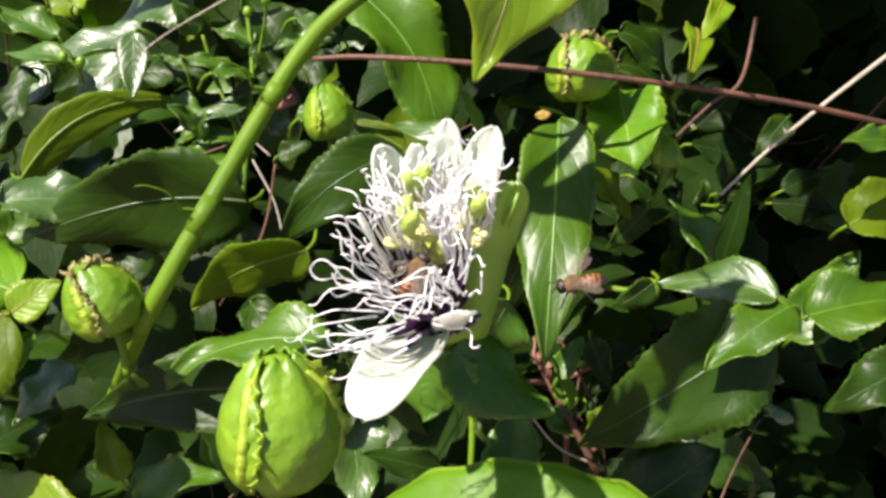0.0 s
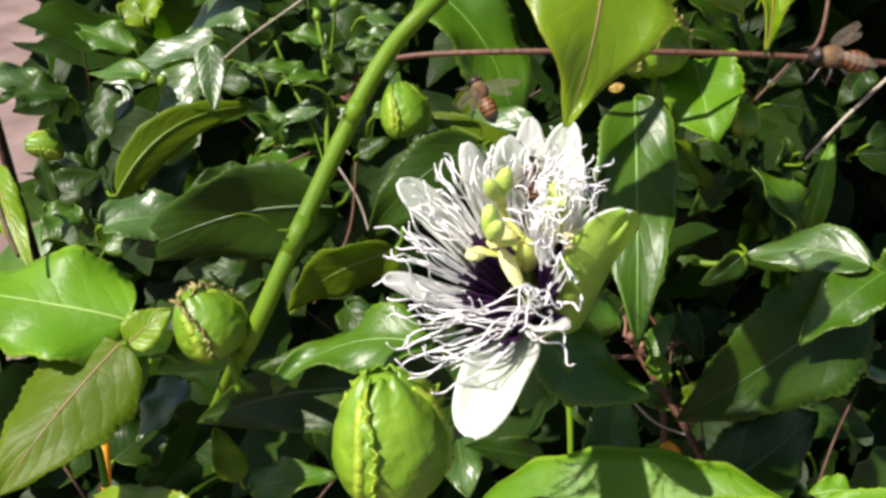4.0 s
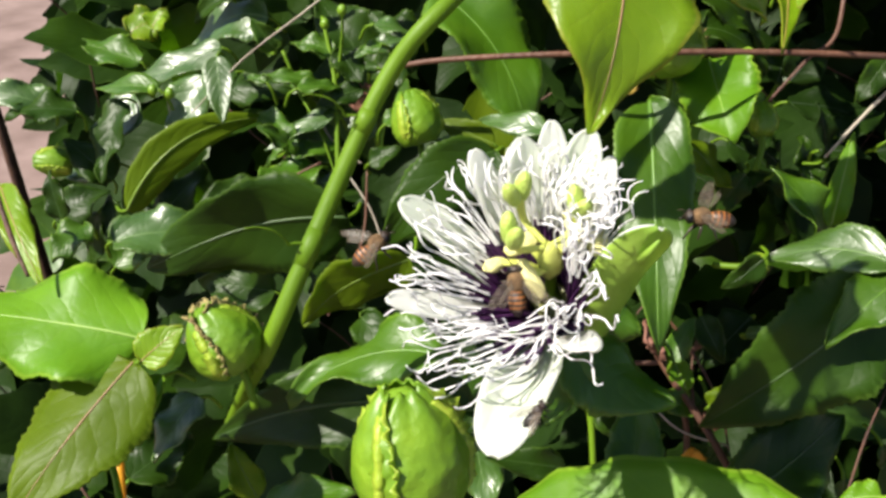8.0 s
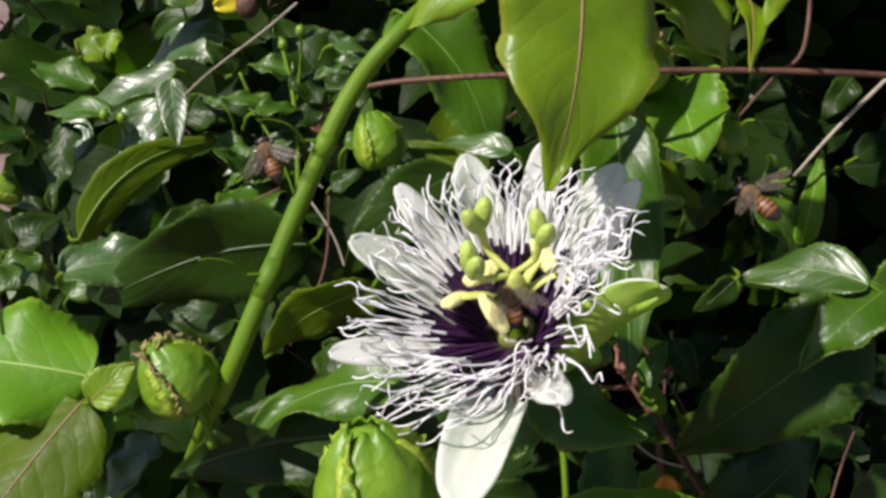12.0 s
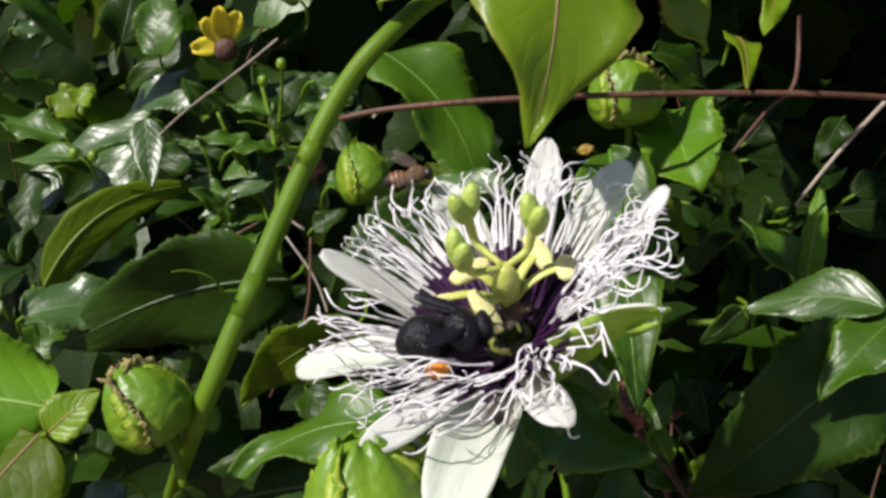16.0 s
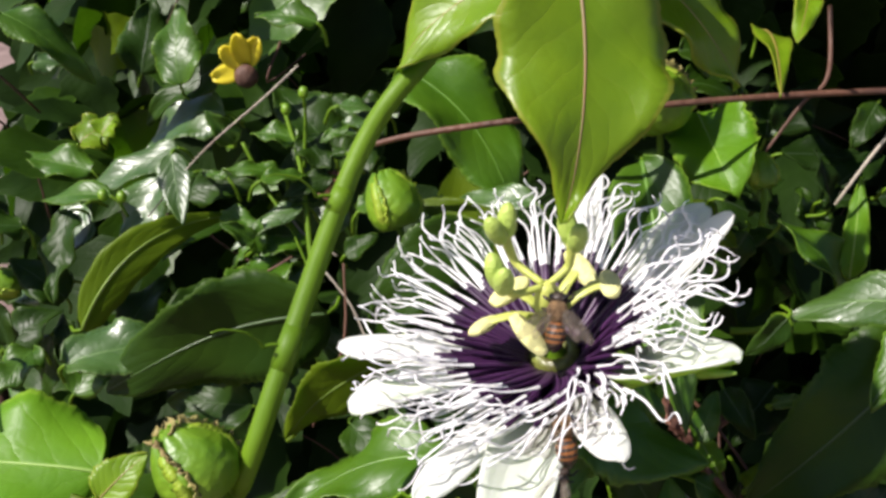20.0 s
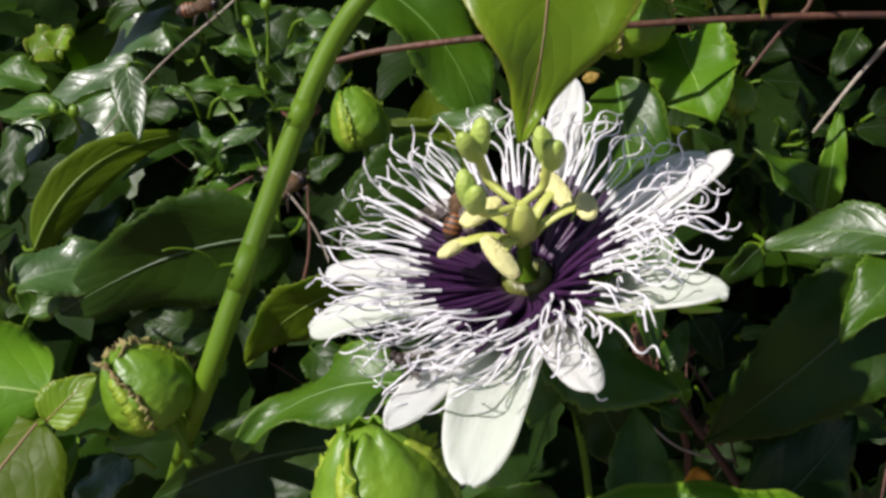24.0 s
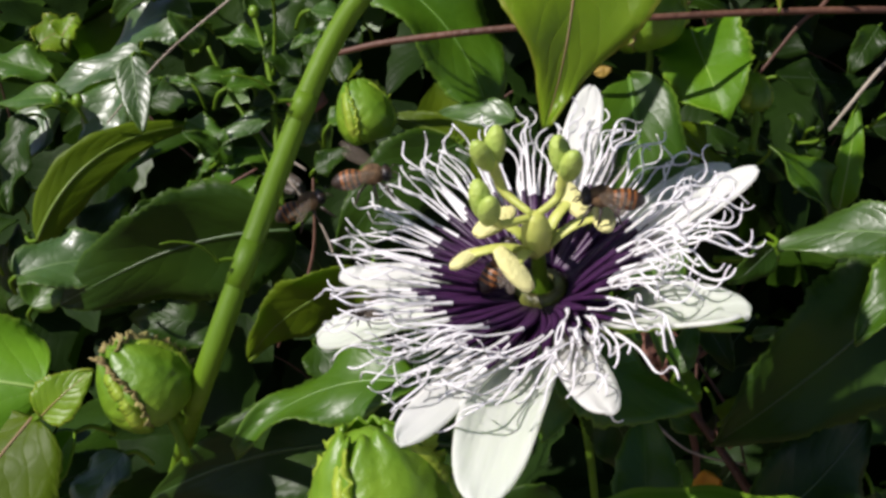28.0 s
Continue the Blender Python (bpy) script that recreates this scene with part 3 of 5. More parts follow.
v, f = lathe([(0.0122 + 0.0088 * u, 0.0005 + 0.002 * math.sin(math.pi * (0.06 + 0.9 * u)) ** 0.7) for u in np.linspace(0, 1, 14)], 20, lambda a, u: 1 + 0.04 * math.cos(3 * a))
part("ovary", mesh("ovary", v, f, PISTIL), flower, "yellow-green ovary")


def stamen_mesh(length, bend):
    line = [(length * u, 0, 0.0012 * math.sin(3 * u) - bend * u * u) for u in np.linspace(0, 1, 9)]
    return tube(line, np.linspace(0.0012, 0.0009, 9), 8, 0.4)


STAMENS = ((-14, 0.0104, 28, 60), (-47, 0.009, 36, 40), (122, 0.0064, 38, 75), (172, 0.0102, 16, 25), (-150, 0.007, 44, 50))
for k, (angle, length, rise, turn) in enumerate(STAMENS):
    rises = [min(70, rise + more) for more in early((34, 26, 18, 12, 8, 8, 6, 2, 0, 0))]
    v, f = stamen_mesh(length, 0.0012)
    stamen = part("stamen", mesh("stamen", v, f, PISTIL), flower, "flat yellow-green stamen arm")
    grid = [(0.0086 * (u - 0.5), 0.0004 + 0.0019 * math.sin(math.pi * (0.04 + 0.92 * u)) ** 0.5) for u in np.linspace(0, 1, 12)]
    v, f = lathe(grid, 14, lambda a, u: 1 + 0.16 * math.cos(2 * a))
    anther_pose = Matrix.Translation((length, 0, -0.0016)) @ Matrix.Rotation(radians(turn + 25), 4, "Z") @ Matrix.Rotation(radians(turn - 40), 4, "Y") @ Matrix.Rotation(radians(90), 4, "Y") @ Matrix.Rotation(radians(35), 4, "Z") @ Matrix.Diagonal((0.42, 1.0, 1, 1))
    part("anther", mesh("anther", v, f, ANTHER), stamen, "yellow pollen-covered anther", anther_pose)
    flower_moves.append((stamen, [(t, hinge(angle, 0.0014, 0.0128, e)) for t, e in zip(OPENING, rises)]))

for k, (angle, reach, rise, first) in enumerate(((-135, 0.0074, 0.0074, 8), (-28, 0.005, 0.0066, -8), (156, 0.0066, 0.0046, 12))):
    line = curve_points([(0, 0, 0), (reach * 0.75, 0, rise * 0.22), (reach * 0.95, 0, rise * 0.6), (reach * 1.05, 0, rise)], 6)
    v, f = tube(line, np.linspace(0.0006, 0.001, len(line)), 10)
    style = part("style", mesh("style", v, f, PISTIL), flower, "curved yellow-green style")
    head = []
    for s in (-1, 1):
        lobe = bmesh.new()
        bmesh.ops.create_uvsphere(lobe, u_segments=14, v_segments=10, radius=0.0023)
        bmesh.ops.transform(lobe, matrix=Matrix.Translation((reach * 1.05 + 0.0004, s * 0.0014, rise + 0.0015)) @ Matrix.Rotation(radians(s * -18), 4, "X") @ Matrix.Diagonal((0.8, 0.72, 1.6, 1)), verts=lobe.verts)
        data = bpy.data.meshes.new("stigma_lobe")
        lobe.to_mesh(data)
        lobe.free()
        data.materials.append(STIGMA)
        data.polygons.foreach_set("use_smooth", [True] * len(data.polygons))
        part("stigma", data, style, "green kidney-shaped stigma lobe")
    flower_moves.append((style, [(0, hinge(angle, 0.0006, 0.0206, first)), (8, hinge(angle, 0.0006, 0.0206, first * 0.6)), (20, hinge(angle, 0.0006, 0.0206, 0)), (28, hinge(angle, 0.0006, 0.0206, 0))]))

v, f = tube(curve_points([(0, 0, -0.003), (0.001, 0.004, -0.014), (0.004, 0.012, -0.032), (0.006, 0.022, -0.05)], 6), np.linspace(0.0024, 0.0017, 19), 12)
part("flower_stalk", mesh("flower_stalk", v, f, STEM), flower, "green flower stalk")
for angle, length, e in ((20, 0.026, -38), (100, 0.016, -62), (-100, 0.026, -25)):
    grid, uvs = blade_grid(length, 0.02, 0.1, 0.3, 0.2, angle, 0.05, 12)
    v, f, kinds = sheet(grid, 0.0005)
    part("bract", mesh("flower_bract", v, f, LEAF["mid"], None, [uv for row in uvs for uv in row] * 2), flower, "green toothed bract under the flower", hinge(angle, 0.004, -0.009, e, 180))


# ---- insects ----
def ball(name, mat, m, segments=14, rings=10):
    bm = bmesh.new()
    bmesh.ops.create_uvsphere(bm, u_segments=segments, v_segments=rings, radius=1.0)
    bmesh.ops.transform(bm, matrix=m, verts=bm.verts)
    data = bpy.data.meshes.new(name)
    bm.to_mesh(data)
    bm.free()
    data.materials.append(mat)
    data.polygons.foreach_set("use_smooth", [True] * len(data.polygons))
    return data


def scaled(x, y, z, a, b, c):
    return Matrix.Translation((x, y, z)) @ Matrix.Diagonal((a, b, c, 1))


def wing_mesh(length, width, mat):
    grid = []
    for i in range(10):
        u = i / 9
        half = width * (0.16 + 0.84 * math.sin(math.pi * (0.06 + 0.86 * u**0.8)) ** 0.8) / 2
        grid.append([(-length * u, half * v - width * 0.25 * u, 0.0002 * math.sin(9 * v)) for v in (-1, -0.5, 0, 0.5, 1)])
    v, f, kinds = sheet(grid, 0.00006)
    return mesh("wing", v, f, mat)


def insect(name, size, hair, bands, wing_mat, label, category, group, spread, pollen=False, broad=1.0, reach=1.0):
    """A bee heading along +x with its back to +z. size: its length."""
    s = size
    root = thing(name, Matrix(), label, category, group)
    head = part("head", ball("head", BEE_DARK if bands[0] is not BLACK_SHINE else BLACK_SHINE, scaled(0.38 * s, 0, -0.02 * s, 0.1 * s, 0.14 * s, 0.13 * s)), root)
    for side in (-1, 1):
        part("eye", ball("eye", BLACK_SHINE, scaled(0.39 * s, side * 0.1 * s, 0.0, 0.06 * s, 0.05 * s, 0.09 * s), 10, 8), head)
        v, f = tube([(0.46 * s, side * 0.04 * s, 0.03 * s), (0.53 * s, side * 0.09 * s, 0.07 * s), (0.6 * s, side * 0.13 * s, 0.0)], 0.011 * s, 5)
        part("antenna", mesh("antenna", v, f, BEE_DARK), head)
    part("thorax", ball("thorax", hair, scaled(0.17 * s, 0, 0.01 * s, 0.19 * s, 0.17 * s * broad, 0.17 * s), 18, 12), root)
    profile, kinds = [], []
    steps = 22
    for k in range(steps):
        u = k / (steps - 1)
        profile.append((u * 0.5 * s, 0.165 * s * broad * (math.sin(math.pi * (0.12 + 0.86 * u)) ** 0.6) * (1 + 0.03 * (k % 4 == 0))))
    v, f = lathe(profile, 18)
    kinds = [(1 if (n // 18) % 4 in (2, 3) else 0) if n // 18 < steps - 6 else 1 for n in range(len(f))]
    kinds[-2] = kinds[-1] = 1
    part("abdomen", mesh("abdomen", v, f, bands, kinds), root, "", Matrix.Translation((0.02 * s, 0, -0.01 * s)) @ Matrix.Rotation(radians(-97), 4, "Y"))
    for side in (-1, 1):
        for length, width, back, turn in ((0.78, 0.26, 0.2, spread), (0.52, 0.2, 0.1, spread * 0.72)):
            data = wing_mesh(length * s * reach, width * s * reach, wing_mat)
            m = Matrix.Translation((back * s, side * 0.1 * s, 0.15 * s)) @ Matrix.Rotation(radians(-side * turn), 4, "Z") @ Matrix.Rotation(radians(12), 4, "Y") @ Matrix.Diagonal((1, 1 if side < 0 else -1, 1, 1))
            part("wing", data, root, "clear brownish wing" if wing_mat is WING else "dark smoky wing", m)
        for k, (x, dx) in enumerate(((0.28, 0.16), (0.17, 0.02), (0.06, -0.2))):
            v, f = tube([(x * s, side * 0.08 * s, -0.1 * s), ((x + dx * 0.6) * s, side * 0.22 * s, -0.12 * s), ((x + dx) * s, side * 0.24 * s, -0.3 * s), ((x + dx * 1.3) * s, side * 0.26 * s, -0.36 * s)], (0.022 * s, 0.026 * s, 0.018 * s, 0.01 * s), 6)
            limb = part("leg", mesh("leg", v, f, bands[1]), root)
            if pollen and k == 2:
                part("pollen_load", ball("pollen_load", POLLEN, scaled((x + dx * 0.9) * s, side * 0.25 * s, -0.2 * s, 0.13 * s, 0.09 * s, 0.11 * s), 12, 8), limb, "orange pollen load")
    return root


# ---- the ground ----
def ground():
    n = 60
    verts, faces = [], []
    for i in range(n + 1):
        for j in range(n + 1):
            x, y = ((i / n * 2 - 1) ** 3) * 400, ((j / n * 2 - 1) ** 3) * 400
            verts.append((x, y, 0.03 * noise.noise(Vector((x * 1.3, y * 1.3, 0))) if abs(x) < 40 else 0))
    for i in range(n):
        for j in range(n):
            a = i * (n + 1) + j
            faces.append((a, a + n + 1, a + n + 2, a + 1))
    ob = new("ground", mesh("ground", verts, faces, SOIL))
    tagged(ob, "bare pinkish brown soil behind the hedge", "soil", kind="structure")


ground()

# ---- hedge depth: leaves and twigs that nobody could count ----
def hedge_fill():
    rng = random.Random(11)
    eye, ahead, up = Vector((0, -0.18, 0.75)), Vector((0, 0.866, -0.5)), Vector((0, 0.5, 0.866))
    right = Vector((1, 0, 0))
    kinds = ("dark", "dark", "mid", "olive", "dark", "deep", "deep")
    verts, faces, mats, uvs = [], [], [], []

    def add(place, length, way, face, kind, fine=False):
        m = aimed(place, place + way.normalized() * length, face)
        start = len(verts)
        arch, fold, ripple, beat = rng.uniform(0.05, 0.5), rng.uniform(-0.1, 0.45), rng.uniform(0.06, 0.2), rng.uniform(7, 13)
        rows, wide = (12, 0.3) if fine else (6, 0.28)
        sides = (-1, -0.55, 0, 0.55, 1) if fine else (-1, 0, 1)
        across = len(sides)
        for i in range(rows):
            u = i / (rows - 1)
            half = length * wide * max(0.03, math.sin(math.pi * u**0.7) ** 0.85)
            for v in sides:
                edge = 1 + (0.07 * (-1) ** i if fine and abs(v) == 1 else 0)
                verts.append(m @ Vector((length * u, v * half * edge, fold * abs(v) * half - arch * length * u * u + ripple * half * abs(v) ** 1.5 * math.sin(beat * u + arch * 20 + (2.2 if v > 0 else 0)))))
                uvs.append((u, (v + 1) / 2))
        for i in range(rows - 1):
            for j in range(across - 1):
                p = start + i * across + j
                faces.append((p, p + across, p + across + 1, p + 1))
                mats.append(kind)

    def any_way():
        return Vector((rng.uniform(-1, 1), rng.uniform(-0.9, 0.5), rng.uniform(-1, 0.5)))

    def any_face():
        return Vector((rng.uniform(-0.7, 0.5), rng.uniform(-1, 0.2), rng.uniform(0.1, 1.2)))

    # loose leaves through the hedge's depth; a gap on one side shows the soil behind
    for k in range(3600):
        a, b, c = rng.uniform(-0.55, 0.62), rng.uniform(-0.42, 0.36), 0.355 + 0.28 * rng.random()
        if a < -0.088 - 0.33 * (c - 0.325) and b > -0.06:
            continue
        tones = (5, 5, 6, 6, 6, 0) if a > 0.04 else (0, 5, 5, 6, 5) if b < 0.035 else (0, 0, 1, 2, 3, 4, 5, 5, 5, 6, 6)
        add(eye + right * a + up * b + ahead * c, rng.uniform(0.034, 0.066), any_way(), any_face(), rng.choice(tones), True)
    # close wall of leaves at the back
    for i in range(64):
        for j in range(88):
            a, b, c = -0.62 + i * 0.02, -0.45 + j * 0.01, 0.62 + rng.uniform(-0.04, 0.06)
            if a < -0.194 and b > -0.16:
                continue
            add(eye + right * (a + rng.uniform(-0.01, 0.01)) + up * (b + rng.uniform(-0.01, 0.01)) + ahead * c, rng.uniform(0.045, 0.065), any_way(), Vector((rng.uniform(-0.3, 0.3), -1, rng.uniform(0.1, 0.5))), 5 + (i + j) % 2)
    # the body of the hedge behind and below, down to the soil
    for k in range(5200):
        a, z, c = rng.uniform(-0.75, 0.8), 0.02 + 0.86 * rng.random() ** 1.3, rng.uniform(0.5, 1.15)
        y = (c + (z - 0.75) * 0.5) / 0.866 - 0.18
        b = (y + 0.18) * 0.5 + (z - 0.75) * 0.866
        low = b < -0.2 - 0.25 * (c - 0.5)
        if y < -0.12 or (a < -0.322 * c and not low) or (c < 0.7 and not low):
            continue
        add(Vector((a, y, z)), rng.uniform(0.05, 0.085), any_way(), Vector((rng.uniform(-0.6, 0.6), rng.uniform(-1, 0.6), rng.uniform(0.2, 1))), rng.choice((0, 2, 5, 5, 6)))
    # the hedge overhead, on the side away from the gap
    for k in range(420):
        add(Vector((rng.uniform(0.09, 0.3), rng.uniform(0.05, 0.3), rng.uniform(0.775, 0.86))), rng.uniform(0.05, 0.08), any_way(), Vector((rng.uniform(-0.6, 0.6), rng.uniform(-0.6, 0.6), 1)), rng.choice((0, 0, 2)), True)
    ob = new("hedge_foliage", mesh("hedge_foliage", verts, faces, [LEAF[k] for k in kinds], mats, uvs))
    tagged(ob, "dense dark green leaves inside the hedge", "foliage", kind="stuff")
    verts, faces = [], []
    for k in range(170):
        a, b, c = rng.uniform(-0.4, 0.45), rng.uniform(-0.4, 0.35), rng.uniform(0.36, 0.5)
        if a < -0.13 and b > -0.09:
            continue
        p = eye + right * a + up * b + ahead * c
        q = p + Vector((rng.uniform(-0.06, 0.06), rng.uniform(-0.03, 0.03), rng.uniform(-0.1, 0.1)))
        v, f = tube(curve_points([tuple(p), tuple((p + q) / 2 + Vector((rng.uniform(-0.01, 0.01),) * 3)), tuple(q)], 4), rng.uniform(0.0003, 0.0006), 5)
        n = len(verts)
        verts += v
        faces += [tuple(n + i for i in face) for face in f]
    for k in range(26):
        foot = Vector((rng.uniform(-0.6, 0.7), rng.uniform(0.3, 0.6), -0.02))
        top = foot + Vector((rng.uniform(-0.15, 0.15), rng.uniform(-0.05, 0.1), rng.uniform(0.35, 0.6)))
        if foot.x < -0.2:
            top.z = 0.3
        v, f = tube(curve_points([tuple(foot), tuple((foot + top) / 2 + Vector((rng.uniform(-0.03, 0.03), 0.02, 0))), tuple(top)], 5), np.linspace(0.007, 0.003, 11), 7)
        n = len(verts)
        verts += v
        faces += [tuple(n + i for i in face) for face in f]
    ob = new("hedge_twigs", mesh("hedge_twigs", verts, faces, RUST))
    tagged(ob, "tangle of thin brown twigs inside the hedge", "twigs", kind="stuff")


hedge_fill()

# ---- stems and twigs ----
stem('passion_vine', [(-0.0505, 0.0605, 0.5424), (-0.0396, 0.0309, 0.5806), (-0.0314, 0.0013, 0.6118), (-0.0264, -0.0122, 0.6288), (-0.0116, 0.003, 0.661), (-0.0008, 0.0121, 0.6824), (0.0098, 0.0161, 0.6951), (0.0258, 0.0334, 0.7027), (0.0541, 0.051, 0.7041), (0.0725, 0.0678, 0.7136)], (0.002, 0.0021, 0.0021, 0.0021, 0.002, 0.0019, 0.0018, 0.0016), STEM, 'smooth green arching vine stem', 'vine', steps=10, sides=14, nodes=(0.4, 0.5))
stem('vine_cane', [(0.0015, 0.0645, 0.6652), (0.0149, 0.0594, 0.6693), (0.0453, 0.0531, 0.6738), (0.0893, 0.0509, 0.6763), (0.1287, 0.048, 0.6771), (0.1665, 0.0496, 0.6744)], (0.0007, 0.0008, 0.0008, 0.0009), BARK, 'thin reddish brown woody vine cane', 'stem')
stem('dry_twig', [(0.1217, 0.0518, 0.6463), (0.1312, 0.0517, 0.6618), (0.1439, 0.0519, 0.6788), (0.1588, 0.0524, 0.697), (0.1688, 0.0519, 0.7118)], (0.0004, 0.0006, 0.0007), DRY, 'thin grey dead twig', 'twig')
stem('red_twig', [(0.1141, 0.0791, 0.6518), (0.1234, 0.0798, 0.6651), (0.129, 0.0779, 0.6735), (0.1321, 0.0877, 0.6906)], (0.0004, 0.0006, 0.0007), BARK, 'thin dark red side shoot', 'twig')
stem('grass_stalk', [(-0.0589, 0.0874, 0.641), (-0.043, 0.0893, 0.6575), (-0.0244, 0.09, 0.6722), (-0.0147, 0.0936, 0.6797)], (0.0002, 0.0003, 0.0003), DRY, 'thin pale dry grass stalk', 'twig')
stem('shoot', [(-0.0144, 0.0658, 0.6108), (-0.015, 0.0779, 0.6313), (-0.0162, 0.0901, 0.6517), (-0.0201, 0.0998, 0.6677)], (0.0009, 0.0008, 0.0006), STEM, 'thin green upright shoot', 'stem')
stem('shoot', [(-0.015, 0.0799, 0.6303), (-0.0251, 0.0892, 0.6446), (-0.0319, 0.0953, 0.6584)], (0.0007, 0.0006, 0.0005), STEM, 'thin green side shoot', 'stem')
stem('shoot', [(-0.0152, 0.09, 0.6518), (-0.0138, 0.0915, 0.6653), (-0.0138, 0.0894, 0.6727)], (0.0006, 0.0005, 0.0004), STEM, 'thin green side shoot', 'stem')
stem('dark_twig', [(-0.0543, 0.0514, 0.624), (-0.0369, 0.052, 0.6319), (-0.0185, 0.0524, 0.6418)], (0.0002, 0.0003, 0.0003), BARK, 'thin dark twig across leaves', 'twig')
stem('dark_twig', [(-0.0908, 0.0158, 0.6562), (-0.0835, 0.0028, 0.6461), (-0.0789, -0.0037, 0.64)], (0.0006, 0.0006, 0.0004), RUST, 'thin dark dead stalk', 'twig')
stem('vine_twig', [(-0.0318, -0.0109, 0.6193), (-0.0336, -0.014, 0.6248), (-0.0363, -0.0156, 0.626)], (0.0014, 0.0013, 0.0012), STEM, 'short green side shoot', 'stem')
stem('vine_twig', [(-0.0676, -0.0111, 0.603), (-0.0621, -0.0202, 0.5992), (-0.0587, -0.0289, 0.5958)], (0.0008, 0.0008, 0.0008), STEM, 'thin green vine shoot', 'stem')
stem('yellow_stalk', [(-0.0675, 0.0029, 0.5943), (-0.065, -0.0077, 0.5874), (-0.064, -0.0141, 0.5768)], (0.001, 0.0011, 0.0011), ORANGE, 'dry yellow-orange plant stalk', 'stem')
stem('woody_stem', [(0.0744, 0.0349, 0.6037), (0.0759, 0.0265, 0.5961), (0.0887, 0.0136, 0.5805), (0.1015, 0.0017, 0.5621)], (0.0011, 0.001, 0.0012), BARK, 'dark brown woody stem inside the hedge', 'stem')
stem('woody_stem', [(0.0674, 0.0421, 0.5823), (0.0827, 0.0368, 0.5863), (0.094, 0.035, 0.5958)], (0.0007, 0.0008, 0.0007), BARK, 'dark brown woody stem inside the hedge', 'stem')
stem('woody_stem', [(0.0847, 0.0107, 0.5531), (0.0869, 0.0222, 0.573), (0.081, 0.0325, 0.5896)], (0.0008, 0.0009, 0.0008), BARK, 'dark brown woody stem inside the hedge', 'stem')
stem('woody_stem', [(-0.0175, 0.0539, 0.5901), (-0.0076, 0.0645, 0.6096), (-0.0061, 0.0757, 0.6287)], (0.0003, 0.0004, 0.0003), BARK, 'dark brown woody stem inside the hedge', 'stem')
stem('thin_twig', [(0.1116, -0.0207, 0.5907), (0.1184, -0.0106, 0.5979), (0.1266, -0.0003, 0.6057)], (0.0003, 0.0003, 0.0002), RUST, 'thin dark dead twig', 'twig')
stem('thin_twig', [(0.0587, 0.0281, 0.6007), (0.0667, 0.0197, 0.5876), (0.0685, 0.0051, 0.574)], (0.0006, 0.0006, 0.0005), STEM, 'thin green stem inside the hedge', 'stem')
stem('thin_twig', [(0.0517, 0.0165, 0.6017), (0.0541, 0.0087, 0.5889), (0.055, 0.001, 0.576)], (0.0009, 0.0009, 0.0008), STEM, 'thin green stem inside the hedge', 'stem')
stem('thin_twig', [(0.0792, 0.0347, 0.6039), (0.0881, 0.0276, 0.5933), (0.0926, 0.0166, 0.586), (0.0951, 0.0101, 0.5753)], (0.0004, 0.0004, 0.0003), BARK, 'thin dark dead twig', 'twig')
stem('thin_twig', [(0.0698, 0.0203, 0.5891), (0.0809, 0.0141, 0.5801), (0.0951, 0.0109, 0.5767)], (0.0004, 0.0003, 0.0003), DRY, 'thin pale dead twig', 'twig')
stem('thin_twig', [(0.0923, 0.0385, 0.6014), (0.0883, 0.032, 0.5899), (0.0893, 0.0237, 0.5759)], (0.0004, 0.0003, 0.0003), RUST, 'thin dark dead twig', 'twig')
stem('thin_twig', [(-0.0219, 0.0904, 0.6406), (-0.0165, 0.0826, 0.6347), (-0.0078, 0.0767, 0.6301)], (0.0004, 0.0003, 0.0003), DRY, 'thin pale dead twig', 'twig')
stem('thin_twig', [(-0.0286, 0.092, 0.6489), (-0.0206, 0.0826, 0.6383), (-0.0145, 0.0736, 0.624)], (0.0004, 0.0004, 0.0003), STEM, 'thin green stem inside the hedge', 'stem')
stem('thin_twig', [(-0.0129, 0.0761, 0.6284), (-0.0051, 0.0696, 0.6185), (-0.0008, 0.0633, 0.6085)], (0.0003, 0.0003, 0.0003), DRY, 'thin pale dead twig', 'twig')

# ---- leaves ----
leaf((-0.0787, 0.0760, 0.6137), (-0.0351, 0.0891, 0.6380), 0.0134, (0.170, -0.962, 0.215), 'olive', arch=0.1, fold=-0.15, wave=0.06, tooth=0.0, bow=0.17)
leaf((-0.0408, 0.1417, 0.6537), (-0.0734, 0.1467, 0.6462), 0.0220, (-0.268, -0.521, 0.811), 'pale', arch=0.2, wave=0.3, bow=-0.12)
leaf((-0.0553, 0.1287, 0.6471), (-0.0896, 0.1289, 0.6390), 0.0123, (-0.203, -0.482, 0.852), 'pale', arch=0.12, wave=0.3, bow=0.08)
leaf((-0.0511, 0.0931, 0.6567), (-0.0485, 0.0778, 0.6427), 0.0094, (-0.063, -0.680, 0.730), 'pale', arch=0.05, wave=0.15)
leaf((-0.0590, 0.1123, 0.6435), (-0.0711, 0.0978, 0.6267), 0.0161, (-0.304, -0.601, 0.739), 'pale', arch=0.15, wave=0.3)
leaf((-0.0716, 0.1021, 0.6424), (-0.0933, 0.1080, 0.6436), 0.0089, (-0.066, -0.413, 0.908), 'mid', wave=0.3)
leaf((-0.0841, 0.1199, 0.6337), (-0.0991, 0.1095, 0.6177), 0.0163, (-0.366, -0.584, 0.724), 'pale', wave=0.2, bow=0.1)
leaf((-0.0760, 0.0483, 0.6185), (-0.0447, 0.0508, 0.6261), 0.0162, (-0.187, -0.405, 0.895), 'pale', arch=0.25, fold=0.3, wave=0.45, tooth=0.05)
